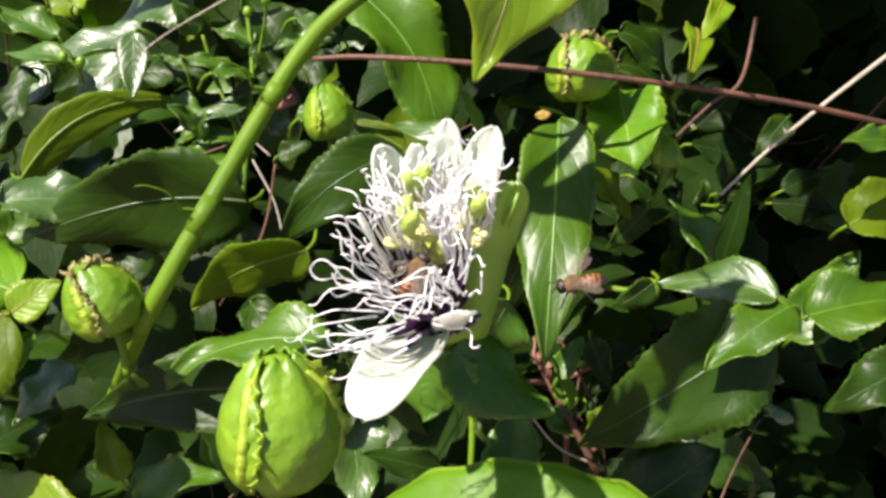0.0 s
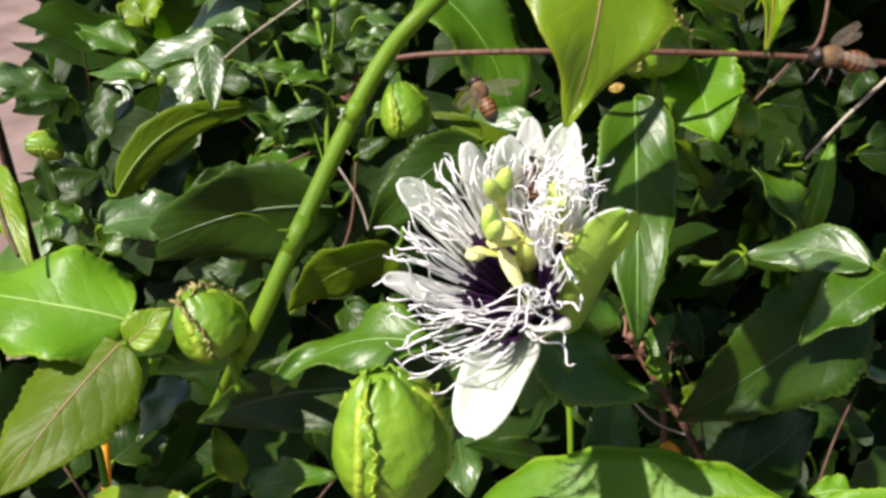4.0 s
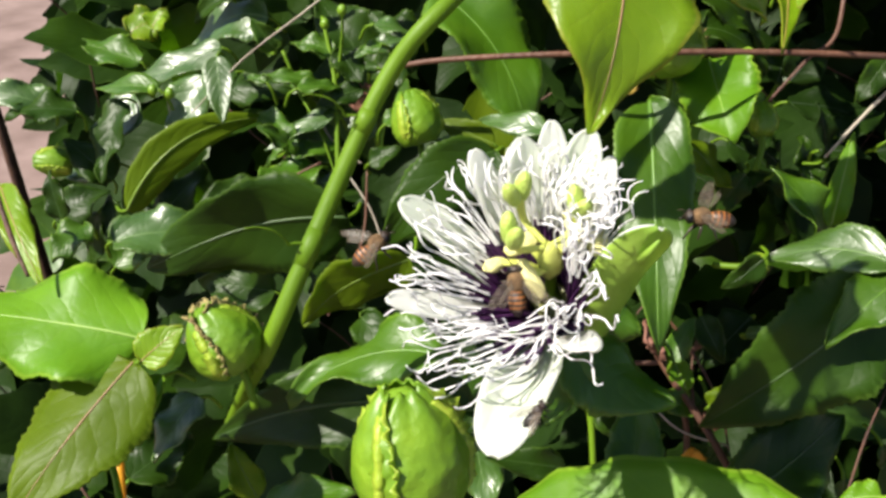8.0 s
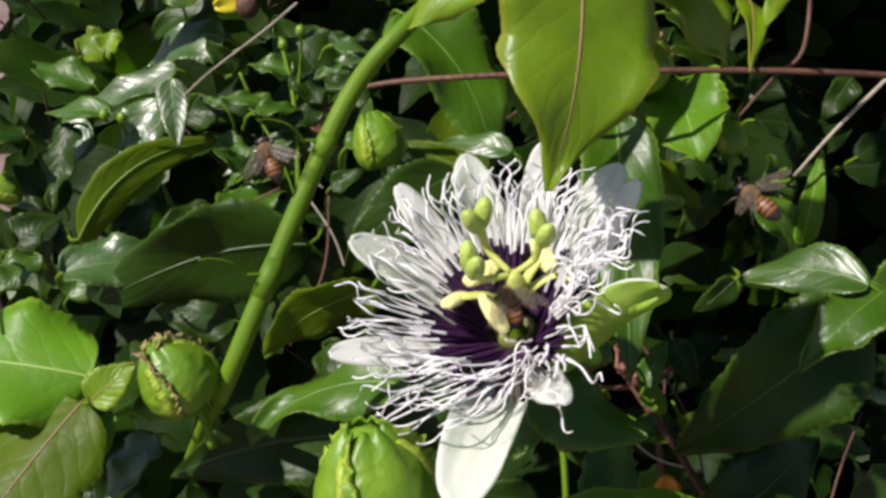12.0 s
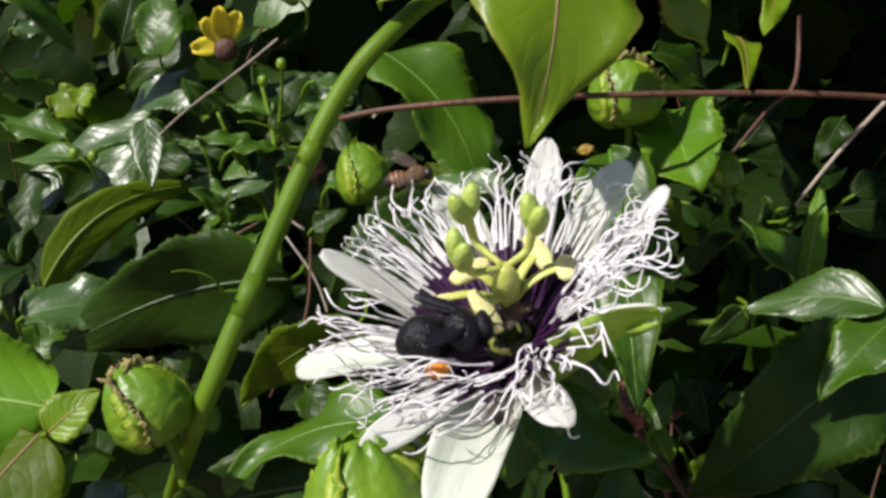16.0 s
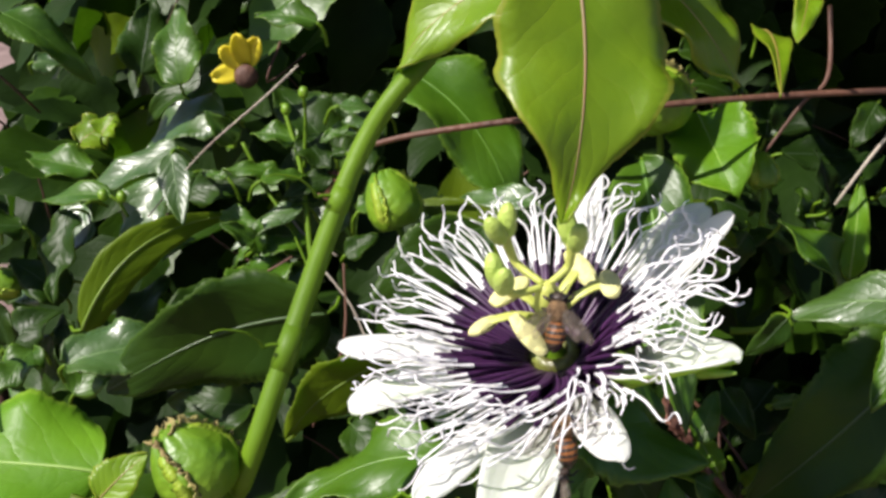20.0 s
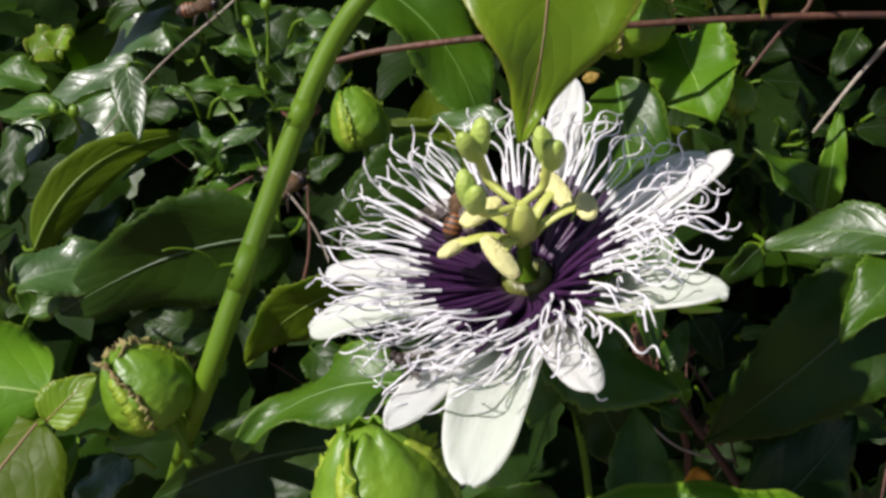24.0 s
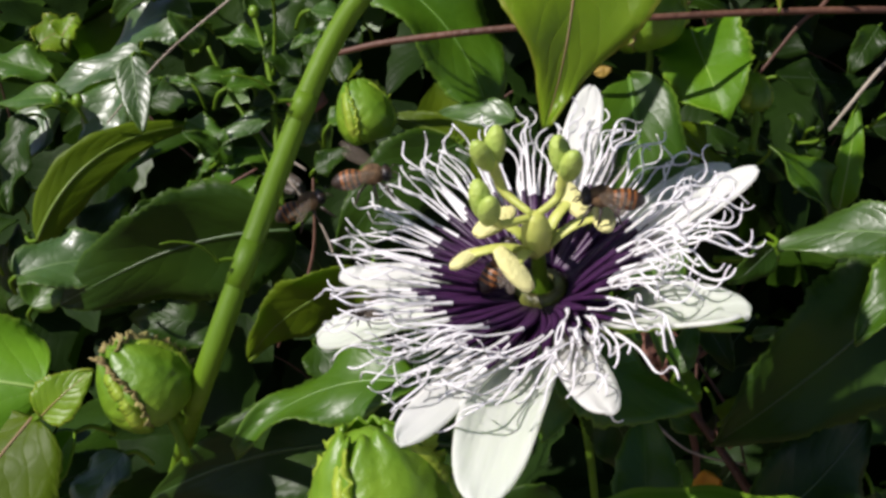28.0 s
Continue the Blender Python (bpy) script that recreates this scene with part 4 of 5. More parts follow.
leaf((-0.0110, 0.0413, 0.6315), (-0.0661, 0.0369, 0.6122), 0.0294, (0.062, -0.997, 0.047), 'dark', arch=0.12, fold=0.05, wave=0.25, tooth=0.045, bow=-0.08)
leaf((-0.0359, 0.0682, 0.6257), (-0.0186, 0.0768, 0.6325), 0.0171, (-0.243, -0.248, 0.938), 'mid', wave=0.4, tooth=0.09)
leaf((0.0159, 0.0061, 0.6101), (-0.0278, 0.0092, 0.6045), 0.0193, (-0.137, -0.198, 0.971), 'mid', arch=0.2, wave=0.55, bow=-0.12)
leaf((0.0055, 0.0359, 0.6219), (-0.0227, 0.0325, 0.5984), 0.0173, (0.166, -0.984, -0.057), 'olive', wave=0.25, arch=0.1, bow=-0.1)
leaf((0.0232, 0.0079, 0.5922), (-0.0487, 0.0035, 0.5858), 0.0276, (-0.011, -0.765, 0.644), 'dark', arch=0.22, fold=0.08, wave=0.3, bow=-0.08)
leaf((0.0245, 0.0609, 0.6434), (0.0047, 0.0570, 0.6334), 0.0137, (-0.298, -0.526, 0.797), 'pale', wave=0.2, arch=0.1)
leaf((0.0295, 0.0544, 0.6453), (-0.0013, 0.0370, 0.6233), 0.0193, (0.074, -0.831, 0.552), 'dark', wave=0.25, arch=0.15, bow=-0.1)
leaf((0.0301, 0.0653, 0.6424), (0.0139, 0.0712, 0.6475), 0.0086, (-0.121, -0.819, 0.561), 'olive', wave=0.08, tooth=0.01, arch=0.1)
leaf((0.0457, 0.0683, 0.6456), (0.0255, 0.0802, 0.6462), 0.0084, (-0.283, -0.518, 0.807), 'pale', wave=0.35)
leaf((0.0150, 0.1067, 0.6741), (0.0464, 0.0715, 0.6484), 0.0298, (0.178, -0.471, 0.864), 'mid', arch=0.22, fold=0.12, wave=0.35, bow=0.08)
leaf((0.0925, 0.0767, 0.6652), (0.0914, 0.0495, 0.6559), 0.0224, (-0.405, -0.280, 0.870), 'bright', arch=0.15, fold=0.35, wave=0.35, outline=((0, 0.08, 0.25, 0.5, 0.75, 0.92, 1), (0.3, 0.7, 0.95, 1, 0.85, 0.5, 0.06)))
leaf((0.1265, 0.0117, 0.6353), (0.0988, 0.0314, 0.6280), 0.0140, (-0.473, -0.371, 0.799), 'pale', arch=0.15, wave=0.35, tooth=0.05, bow=-0.1)
leaf((0.0980, 0.0241, 0.6294), (0.0882, 0.0203, 0.6220), 0.0079, (0.175, -0.949, 0.263), 'dark', wave=0.2)
leaf((0.1302, 0.0107, 0.6345), (0.1059, -0.0013, 0.6250), 0.0160, (-0.243, -0.248, 0.938), 'mid', wave=0.3)
leaf((0.0921, -0.0064, 0.5719), (0.1329, 0.0135, 0.5888), 0.0235, (0.005, -0.651, 0.759), 'dark', arch=0.2, wave=0.25)
leaf((0.0584, -0.0208, 0.5913), (0.0611, -0.0028, 0.6084), 0.0138, (-0.351, -0.618, 0.703), 'mid', arch=0.05, fold=0.45, wave=0.2, tooth=0.04)
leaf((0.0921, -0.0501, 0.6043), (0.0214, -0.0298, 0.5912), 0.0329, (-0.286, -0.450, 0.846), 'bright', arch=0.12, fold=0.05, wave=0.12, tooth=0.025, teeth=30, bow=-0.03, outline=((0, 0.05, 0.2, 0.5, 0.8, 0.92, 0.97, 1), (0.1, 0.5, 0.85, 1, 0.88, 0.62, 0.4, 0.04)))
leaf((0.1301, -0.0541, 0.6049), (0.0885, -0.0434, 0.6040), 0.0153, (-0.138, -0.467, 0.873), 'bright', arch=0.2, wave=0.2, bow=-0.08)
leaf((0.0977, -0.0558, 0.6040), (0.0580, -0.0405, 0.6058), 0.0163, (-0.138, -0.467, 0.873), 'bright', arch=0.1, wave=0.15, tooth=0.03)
leaf((-0.0340, -0.0431, 0.5930), (-0.0690, -0.0217, 0.5895), 0.0155, (-0.340, -0.418, 0.842), 'young', arch=0.15, wave=0.25)
leaf((-0.0462, 0.0010, 0.6022), (-0.0562, -0.0130, 0.5973), 0.0114, (-0.257, -0.149, 0.955), 'pale', wave=0.3)
leaf((-0.0545, -0.0105, 0.6277), (-0.0945, -0.0066, 0.6394), 0.0294, (0.2189, -0.4141, 0.8835), 'bright', arch=0.22, fold=-0.05, wave=0.3, tooth=0.025)
leaf((-0.0551, -0.0163, 0.6265), (-0.0768, -0.0441, 0.6109), 0.0262, (-0.1122, -0.4179, 0.9015), 'olive', arch=0.1, fold=-0.1, wave=0.1, red=True)
leaf((-0.0509, -0.0102, 0.6179), (-0.0699, -0.0313, 0.6009), 0.0087, (-0.451, -0.2737, 0.8495), 'bright', arch=-0.1, fold=0.3)
leaf((-0.0533, -0.0181, 0.6279), (-0.0445, -0.0148, 0.6347), 0.0087, (-0.1297, -0.818, 0.5604), 'young', wave=0.1, arch=0.05, stalk=0.004)
leaf((-0.0612, -0.002, 0.5976), (-0.0454, 0.0089, 0.5966), 0.0098, (0.4273, -0.5572, 0.712), 'dark')
leaf((-0.0653, -0.001, 0.5771), (-0.0517, 0.0133, 0.5815), 0.0162, (0.0623, -0.347, 0.9358), 'dark')
leaf((-0.1033, 0.0491, 0.6349), (-0.087, 0.018, 0.6278), 0.0086, (-0.1684, -0.3011, 0.9386), 'young')
leaf((-0.0849, 0.0032, 0.6247), (-0.0894, -0.0114, 0.6212), 0.0102, (0.0085, -0.241, 0.9705), 'dark')
leaf((-0.0293, -0.0067, 0.5725), (-0.0118, -0.0125, 0.5869), 0.0127, (-0.661, -0.2534, 0.7063), 'mid')
leaf((-0.0342, 0.0031, 0.5667), (-0.0419, 0.0104, 0.578), 0.0090, (0.0117, -0.8362, 0.5483), 'olive')
leaf((0.0218, 0.0113, 0.5887), (0.0267, -0.0099, 0.5751), 0.0162, (-0.0098, -0.5414, 0.8407), 'pale')
leaf((0.0452, -0.0059, 0.5846), (0.0265, -0.0116, 0.5939), 0.0084, (0.4911, -0.6375, 0.5936), 'dark')
leaf((0.0536, 0.0075, 0.6086), (0.0639, -0.0062, 0.5867), 0.0158, (-0.5152, -0.8138, 0.2691), 'dark')
leaf((0.0563, 0.0115, 0.6266), (0.0481, -0.0001, 0.6056), 0.0169, (0.3833, -0.8625, 0.3304), 'mid')
leaf((0.1266, 0.0121, 0.6268), (0.0836, -0.0075, 0.5981), 0.031, (-0.0432, -0.7923, 0.6087), 'dark', arch=0.25, fold=0.12, wave=0.2)
leaf((0.1255, 0.0486, 0.6233), (0.1117, 0.0518, 0.6441), 0.0137, (0.5403, -0.7007, 0.466), 'mid', fold=0.3)
leaf((0.1279, 0.0497, 0.6256), (0.129, 0.0524, 0.652), 0.0072, (-0.4001, -0.9101, 0.108), 'bright')
leaf((0.0728, 0.0629, 0.6574), (0.0673, 0.0031, 0.6203), 0.0223, (-0.1547, -0.5103, 0.846), 'mid', arch=0.12, fold=0.15, wave=0.3)
leaf((0.0662, 0.0466, 0.6441), (0.0599, 0.0191, 0.6073), 0.0183, (0.2967, -0.788, 0.5395), 'dark', wave=0.3)
leaf((0.0861, 0.0637, 0.6434), (0.1038, 0.0623, 0.6326), 0.0099, (0.3589, -0.6447, 0.6749), 'olive')
leaf((0.0973, 0.1021, 0.6667), (0.1238, 0.0988, 0.6648), 0.0150, (0.0001, -0.4848, 0.8746), 'dark', arch=0.4)
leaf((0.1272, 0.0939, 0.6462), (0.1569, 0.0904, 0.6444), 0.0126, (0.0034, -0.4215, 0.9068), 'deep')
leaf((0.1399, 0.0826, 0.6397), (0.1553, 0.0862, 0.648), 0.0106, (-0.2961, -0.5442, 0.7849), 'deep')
leaf((0.1332, 0.0295, 0.592), (0.1561, 0.0265, 0.5902), 0.0098, (0.0247, -0.3662, 0.9302), 'pale')
leaf((0.1139, -0.0296, 0.5977), (0.1048, -0.029, 0.5973), 0.0079, (-0.0628, -0.3534, 0.9334), 'bright')
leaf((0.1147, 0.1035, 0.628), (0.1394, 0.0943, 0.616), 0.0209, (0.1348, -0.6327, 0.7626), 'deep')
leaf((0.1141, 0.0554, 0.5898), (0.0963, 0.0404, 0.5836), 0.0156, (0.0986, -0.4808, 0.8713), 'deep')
leaf((0.1525, 0.0351, 0.6486), (0.1741, 0.0397, 0.6651), 0.0173, (-0.3785, -0.6351, 0.6734), 'olive')
leaf((0.1417, 0.0198, 0.6271), (0.1738, 0.0213, 0.641), 0.0200, (-0.3525, -0.3796, 0.8554), 'mid')
leaf((0.1681, 0.0073, 0.6239), (0.1456, -0.0008, 0.6126), 0.0149, (-0.1315, -0.6641, 0.736), 'dark')
leaf((0.1586, 0.0346, 0.6742), (0.1395, 0.0271, 0.6776), 0.0096, (0.325, -0.4615, 0.8254), 'mid')
leaf((0.1465, 0.0306, 0.6132), (0.1595, 0.0365, 0.6416), 0.0162, (-0.5571, -0.7236, 0.4075), 'mid')
leaf((0.0774, 0.0194, 0.5995), (0.0827, 0.0254, 0.6104), 0.0069, (-0.4594, -0.666, 0.5877), 'mid')
leaf((0.0769, 0.0191, 0.588), (0.0864, 0.0158, 0.5837), 0.0071, (0.0637, -0.7164, 0.6948), 'mid')
leaf((0.0832, 0.0195, 0.5897), (0.0776, 0.0262, 0.6002), 0.0063, (-0.2879, -0.8705, 0.3993), 'bright')
leaf((0.0667, 0.0237, 0.5943), (0.0576, 0.0143, 0.588), 0.0085, (-0.2373, -0.3741, 0.8965), 'mid')
leaf((0.0888, 0.0341, 0.6044), (0.0933, 0.0229, 0.5969), 0.0079, (-0.39, -0.6149, 0.6854), 'dark')
leaf((0.1252, 0.0138, 0.6077), (0.1296, 0.0061, 0.617), 0.0088, (-0.844, 0.1415, 0.5173), 'mid')
leaf((0.1246, 0.0211, 0.5983), (0.1342, 0.0122, 0.5955), 0.0093, (-0.2785, -0.5526, 0.7855), 'dark')
leaf((0.0875, 0.0126, 0.5894), (0.0923, 0.0111, 0.5984), 0.0061, (-0.782, -0.5323, 0.3242), 'olive')
leaf((-0.007, 0.026, 0.6094), (0.0019, 0.0105, 0.6062), 0.0103, (-0.3813, -0.3938, 0.8364), 'dark')
leaf((-0.086, 0.1114, 0.6344), (-0.0925, 0.0897, 0.6185), 0.0126, (-0.3814, -0.4709, 0.7955), 'dark')
leaf((-0.0851, 0.139, 0.638), (-0.1087, 0.1454, 0.6454), 0.0137, (0.1423, -0.479, 0.8662), 'mid')
leaf((-0.1029, 0.0832, 0.6058), (-0.0889, 0.0877, 0.6156), 0.0141, (-0.2925, -0.6339, 0.7159), 'dark')
leaf((-0.0874, 0.0621, 0.6158), (-0.0934, 0.0488, 0.6141), 0.0112, (0.0846, -0.161, 0.9833), 'mid')
leaf((-0.0216, 0.0895, 0.65), (-0.0363, 0.0877, 0.6557), 0.0071, (0.3714, -0.4014, 0.8373), 'mid', tooth=0.09)
leaf((-0.0166, 0.0944, 0.659), (-0.0294, 0.0973, 0.6621), 0.0082, (0.1089, -0.459, 0.8817), 'mid', tooth=0.09)
leaf((-0.0149, 0.0943, 0.6591), (-0.008, 0.0844, 0.6541), 0.0101, (-0.0965, -0.503, 0.8589), 'dark', tooth=0.09)
leaf((-0.0164, 0.0845, 0.6422), (-0.0369, 0.0771, 0.6377), 0.0067, (-0.0553, -0.4089, 0.9109), 'pale', tooth=0.09)
leaf((-0.0398, 0.0966, 0.6376), (-0.0283, 0.083, 0.638), 0.0069, (-0.3032, -0.2329, 0.924), 'mid', tooth=0.09)
leaf((-0.0282, 0.0796, 0.6321), (-0.0147, 0.0805, 0.6357), 0.0068, (-0.1892, -0.4875, 0.8524), 'mid', tooth=0.09)
leaf((-0.0414, 0.085, 0.6178), (-0.0569, 0.0743, 0.6191), 0.0104, (0.3066, -0.3334, 0.8915), 'dark')
leaf((-0.0066, 0.1124, 0.6475), (-0.0233, 0.1264, 0.6688), 0.0202, (0.1054, -0.7919, 0.6015), 'dark')
leaf((0.0097, 0.117, 0.6577), (-0.0049, 0.1197, 0.6602), 0.0128, (0.0165, -0.6276, 0.7783), 'dark')
leaf((0.0061, 0.1172, 0.6576), (-0.0046, 0.0945, 0.6392), 0.0126, (-0.0698, -0.6066, 0.792), 'dark')
leaf((-0.0948, 0.1661, 0.6391), (-0.0824, 0.1696, 0.6469), 0.0167, (-0.2826, -0.6186, 0.7331), 'young')
leaf((-0.1036, 0.1401, 0.6888), (-0.0777, 0.1326, 0.6789), 0.0128, (0.1407, -0.5731, 0.8073), 'mid', arch=0.4)
leaf((-0.067, 0.15, 0.6664), (-0.0617, 0.16, 0.6897), 0.0165, (0.1391, -0.9215, 0.3627), 'dark')
leaf((-0.0528, 0.1358, 0.6656), (-0.0545, 0.147, 0.6898), 0.0159, (-0.2582, -0.8834, 0.391), 'mid')
leaf((-0.0395, 0.1481, 0.6693), (-0.0697, 0.145, 0.6548), 0.0128, (-0.2901, -0.61, 0.7374), 'dark')
leaf((-0.1047, 0.1672, 0.668), (-0.0953, 0.166, 0.6678), 0.0095, (-0.0542, -0.567, 0.822), 'pale')
leaf((-0.0838, 0.1544, 0.6451), (-0.0795, 0.157, 0.6519), 0.0095, (-0.3226, -0.7987, 0.508), 'young')
leaf((-0.009, 0.1049, 0.6888), (-0.0259, 0.1089, 0.6934), 0.0094, (0.0737, -0.6031, 0.7943), 'mid')
leaf((0.0981, 0.1105, 0.6747), (0.1248, 0.1051, 0.6696), 0.0153, (0.0373, -0.5882, 0.8079), 'dark', arch=0.4)
leaf((0.1221, 0.1096, 0.6789), (0.1031, 0.0457, 0.6939), 0.0090, (0.278, 0.1398, 0.9504), 'young')
leaf((0.0993, 0.0381, 0.703), (0.0927, 0.0246, 0.6982), 0.0061, (0.1737, -0.3986, 0.9005), 'young')
leaf((-0.0299, 0.0748, 0.6371), (-0.0363, 0.0726, 0.644), 0.0059, (0.6826, -0.5728, 0.4538), 'mid', tooth=0.09)
leaf((-0.0373, 0.0953, 0.6482), (-0.0447, 0.0993, 0.6496), 0.0037, (-0.0548, -0.4253, 0.9034), 'mid', tooth=0.09)
leaf((-0.0081, 0.0878, 0.6495), (-0.021, 0.0825, 0.6476), 0.0074, (0.1261, -0.6076, 0.7842), 'dark', tooth=0.09)
leaf((-0.0337, 0.0808, 0.6267), (-0.0249, 0.0797, 0.6266), 0.0038, (-0.0462, -0.4847, 0.8735), 'mid', tooth=0.09)
leaf((-0.0344, 0.0977, 0.658), (-0.0396, 0.0942, 0.6673), 0.0075, (0.5314, -0.8468, -0.024), 'mid', tooth=0.09)
leaf((-0.0061, 0.0912, 0.6607), (0.0058, 0.093, 0.665), 0.0066, (-0.2113, -0.5335, 0.819), 'pale', tooth=0.09)
leaf((-0.0274, 0.0843, 0.6235), (-0.0207, 0.0849, 0.6148), 0.0054, (0.5162, -0.7856, 0.3411), 'mid', tooth=0.09)
leaf((-0.0004, 0.1016, 0.6627), (-0.0064, 0.1065, 0.6686), 0.0067, (-0.1392, -0.8294, 0.541), 'dark', tooth=0.09)
leaf((-0.0026, 0.0846, 0.6646), (-0.0101, 0.0818, 0.6627), 0.0045, (-0.0079, -0.5568, 0.8306), 'mid', tooth=0.09)
leaf((-0.0009, 0.0789, 0.642), (0.0071, 0.0829, 0.646), 0.0063, (-0.2213, -0.4344, 0.8731), 'mid', tooth=0.09)
leaf((-0.0218, 0.0844, 0.6296), (-0.0125, 0.0791, 0.6296), 0.0040, (-0.3473, -0.6033, 0.7179), 'mid', tooth=0.09)
leaf((-0.0239, 0.0731, 0.6249), (-0.0114, 0.0746, 0.6254), 0.0075, (0.0394, -0.6221, 0.782), 'pale', tooth=0.09)
leaf((-0.0054, 0.0741, 0.6313), (0.003, 0.0739, 0.6376), 0.0066, (-0.4706, -0.6482, 0.5986), 'dark', tooth=0.09)
leaf((-0.0318, 0.0831, 0.6314), (-0.0383, 0.083, 0.6268), 0.0040, (-0.5236, -0.3841, 0.7605), 'mid', tooth=0.09)
leaf((-0.0266, 0.0812, 0.6517), (-0.0138, 0.0857, 0.6529), 0.0057, (0.053, -0.3981, 0.9158), 'mid', tooth=0.09)
leaf((-0.0352, 0.1055, 0.6601), (-0.037, 0.102, 0.6542), 0.0058, (-0.0787, -0.8454, 0.5283), 'mid', tooth=0.09)
leaf((-0.0291, 0.0784, 0.6321), (-0.0282, 0.0777, 0.6412), 0.0048, (-0.1271, -0.99, -0.0616), 'mid', tooth=0.09)
leaf((-0.0224, 0.0917, 0.6376), (-0.0166, 0.0911, 0.6436), 0.0052, (-0.645, -0.5024, 0.5758), 'mid', tooth=0.09)
leaf((-0.0033, 0.0985, 0.6525), (-0.0151, 0.1032, 0.6507), 0.0061, (-0.2582, -0.2938, 0.9203), 'dark', tooth=0.09)
leaf((-0.0108, 0.0895, 0.6414), (-0.018, 0.083, 0.6461), 0.0038, (0.4724, 0.111, 0.8744), 'dark', tooth=0.09)
leaf((-0.0044, 0.0884, 0.634), (-0.0138, 0.0907, 0.64), 0.0080, (0.2702, -0.6749, 0.6866), 'pale', tooth=0.09)
leaf((-0.0044, 0.0877, 0.6695), (0.0073, 0.0879, 0.6684), 0.0061, (0.0905, -0.3915, 0.9157), 'pale', tooth=0.09)
leaf((-0.0906, 0.1152, 0.6104), (-0.1164, 0.1193, 0.6061), 0.0125, (-0.2238, -0.5502, 0.8045), 'pale')
leaf((-0.0901, 0.1043, 0.6097), (-0.1043, 0.1069, 0.6236), 0.0134, (0.4139, -0.7184, 0.5591), 'dark')
leaf((-0.076, 0.1054, 0.5939), (-0.0644, 0.1199, 0.6096), 0.0137, (-0.2282, -0.625, 0.7465), 'dark')
leaf((-0.098, 0.1034, 0.6341), (-0.1172, 0.0979, 0.6385), 0.0134, (0.2896, -0.2648, 0.9198), 'dark')
leaf((-0.0806, 0.1032, 0.5924), (-0.0891, 0.1107, 0.605), 0.0094, (0.1862, -0.7828, 0.5937), 'dark')
leaf((-0.0843, 0.0827, 0.5996), (-0.0877, 0.0882, 0.6124), 0.0089, (0.1173, -0.9014, 0.4168), 'dark')
leaf((-0.0496, 0.1028, 0.6418), (-0.031, 0.0969, 0.6469), 0.0105, (-0.3853, -0.6777, 0.6264), 'dark')
leaf((-0.0977, 0.0737, 0.6116), (-0.1016, 0.0765, 0.6252), 0.0077, (-0.1787, -0.9719, 0.1534), 'dark')
leaf((-0.1067, 0.1063, 0.6335), (-0.126, 0.1022, 0.6439), 0.0122, (0.4853, -0.552, 0.6781), 'pale')
leaf((-0.0906, 0.0946, 0.5817), (-0.0766, 0.1078, 0.5957), 0.0147, (-0.0765, -0.6901, 0.7196), 'mid')
leaf((-0.0162, 0.0845, 0.6022), (-0.0034, 0.0727, 0.5929), 0.0110, (-0.3132, -0.7723, 0.5527), 'dark')
leaf((-0.0825, 0.0938, 0.5978), (-0.0573, 0.0935, 0.5969), 0.0113, (0.0214, -0.5789, 0.8151), 'dark')
leaf((-0.0914, 0.0875, 0.6062), (-0.0966, 0.0821, 0.5866), 0.0115, (-0.5144, -0.7822, 0.3515), 'dark')
leaf((-0.0452, 0.0933, 0.5902), (-0.0632, 0.0968, 0.5905), 0.0077, (-0.0735, -0.4615, 0.8841), 'dark')
leaf((-0.0507, 0.1249, 0.6401), (-0.0652, 0.1164, 0.6291), 0.0095, (-0.3964, -0.3971, 0.8278), 'dark')
leaf((-0.0373, 0.0901, 0.575), (-0.0642, 0.0925, 0.5787), 0.0163, (0.0182, -0.7783, 0.6277), 'dark')
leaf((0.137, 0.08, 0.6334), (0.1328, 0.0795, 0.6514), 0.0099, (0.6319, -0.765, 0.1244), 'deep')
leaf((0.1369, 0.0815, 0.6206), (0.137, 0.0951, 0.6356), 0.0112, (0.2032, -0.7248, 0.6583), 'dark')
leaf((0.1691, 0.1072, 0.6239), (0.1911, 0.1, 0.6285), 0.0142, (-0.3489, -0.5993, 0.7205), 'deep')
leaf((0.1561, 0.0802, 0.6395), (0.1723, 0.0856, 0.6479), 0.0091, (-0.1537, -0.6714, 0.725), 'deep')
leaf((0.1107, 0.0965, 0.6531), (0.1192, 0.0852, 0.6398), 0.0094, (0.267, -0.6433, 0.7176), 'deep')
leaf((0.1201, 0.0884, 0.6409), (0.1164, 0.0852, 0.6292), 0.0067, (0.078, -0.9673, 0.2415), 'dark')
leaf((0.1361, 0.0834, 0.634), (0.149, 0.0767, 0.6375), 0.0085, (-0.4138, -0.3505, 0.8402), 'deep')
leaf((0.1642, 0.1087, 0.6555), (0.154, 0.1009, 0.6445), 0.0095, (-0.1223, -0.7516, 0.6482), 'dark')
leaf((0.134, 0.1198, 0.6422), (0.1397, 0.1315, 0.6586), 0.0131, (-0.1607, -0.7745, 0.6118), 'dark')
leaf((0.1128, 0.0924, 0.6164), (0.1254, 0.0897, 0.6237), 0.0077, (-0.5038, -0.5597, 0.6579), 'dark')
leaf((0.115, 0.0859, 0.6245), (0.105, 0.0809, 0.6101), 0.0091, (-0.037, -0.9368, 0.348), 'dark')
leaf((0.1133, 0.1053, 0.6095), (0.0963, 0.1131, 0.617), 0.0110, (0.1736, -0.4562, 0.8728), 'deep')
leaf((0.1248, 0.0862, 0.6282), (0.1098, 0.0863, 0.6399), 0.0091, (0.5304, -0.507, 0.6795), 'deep')
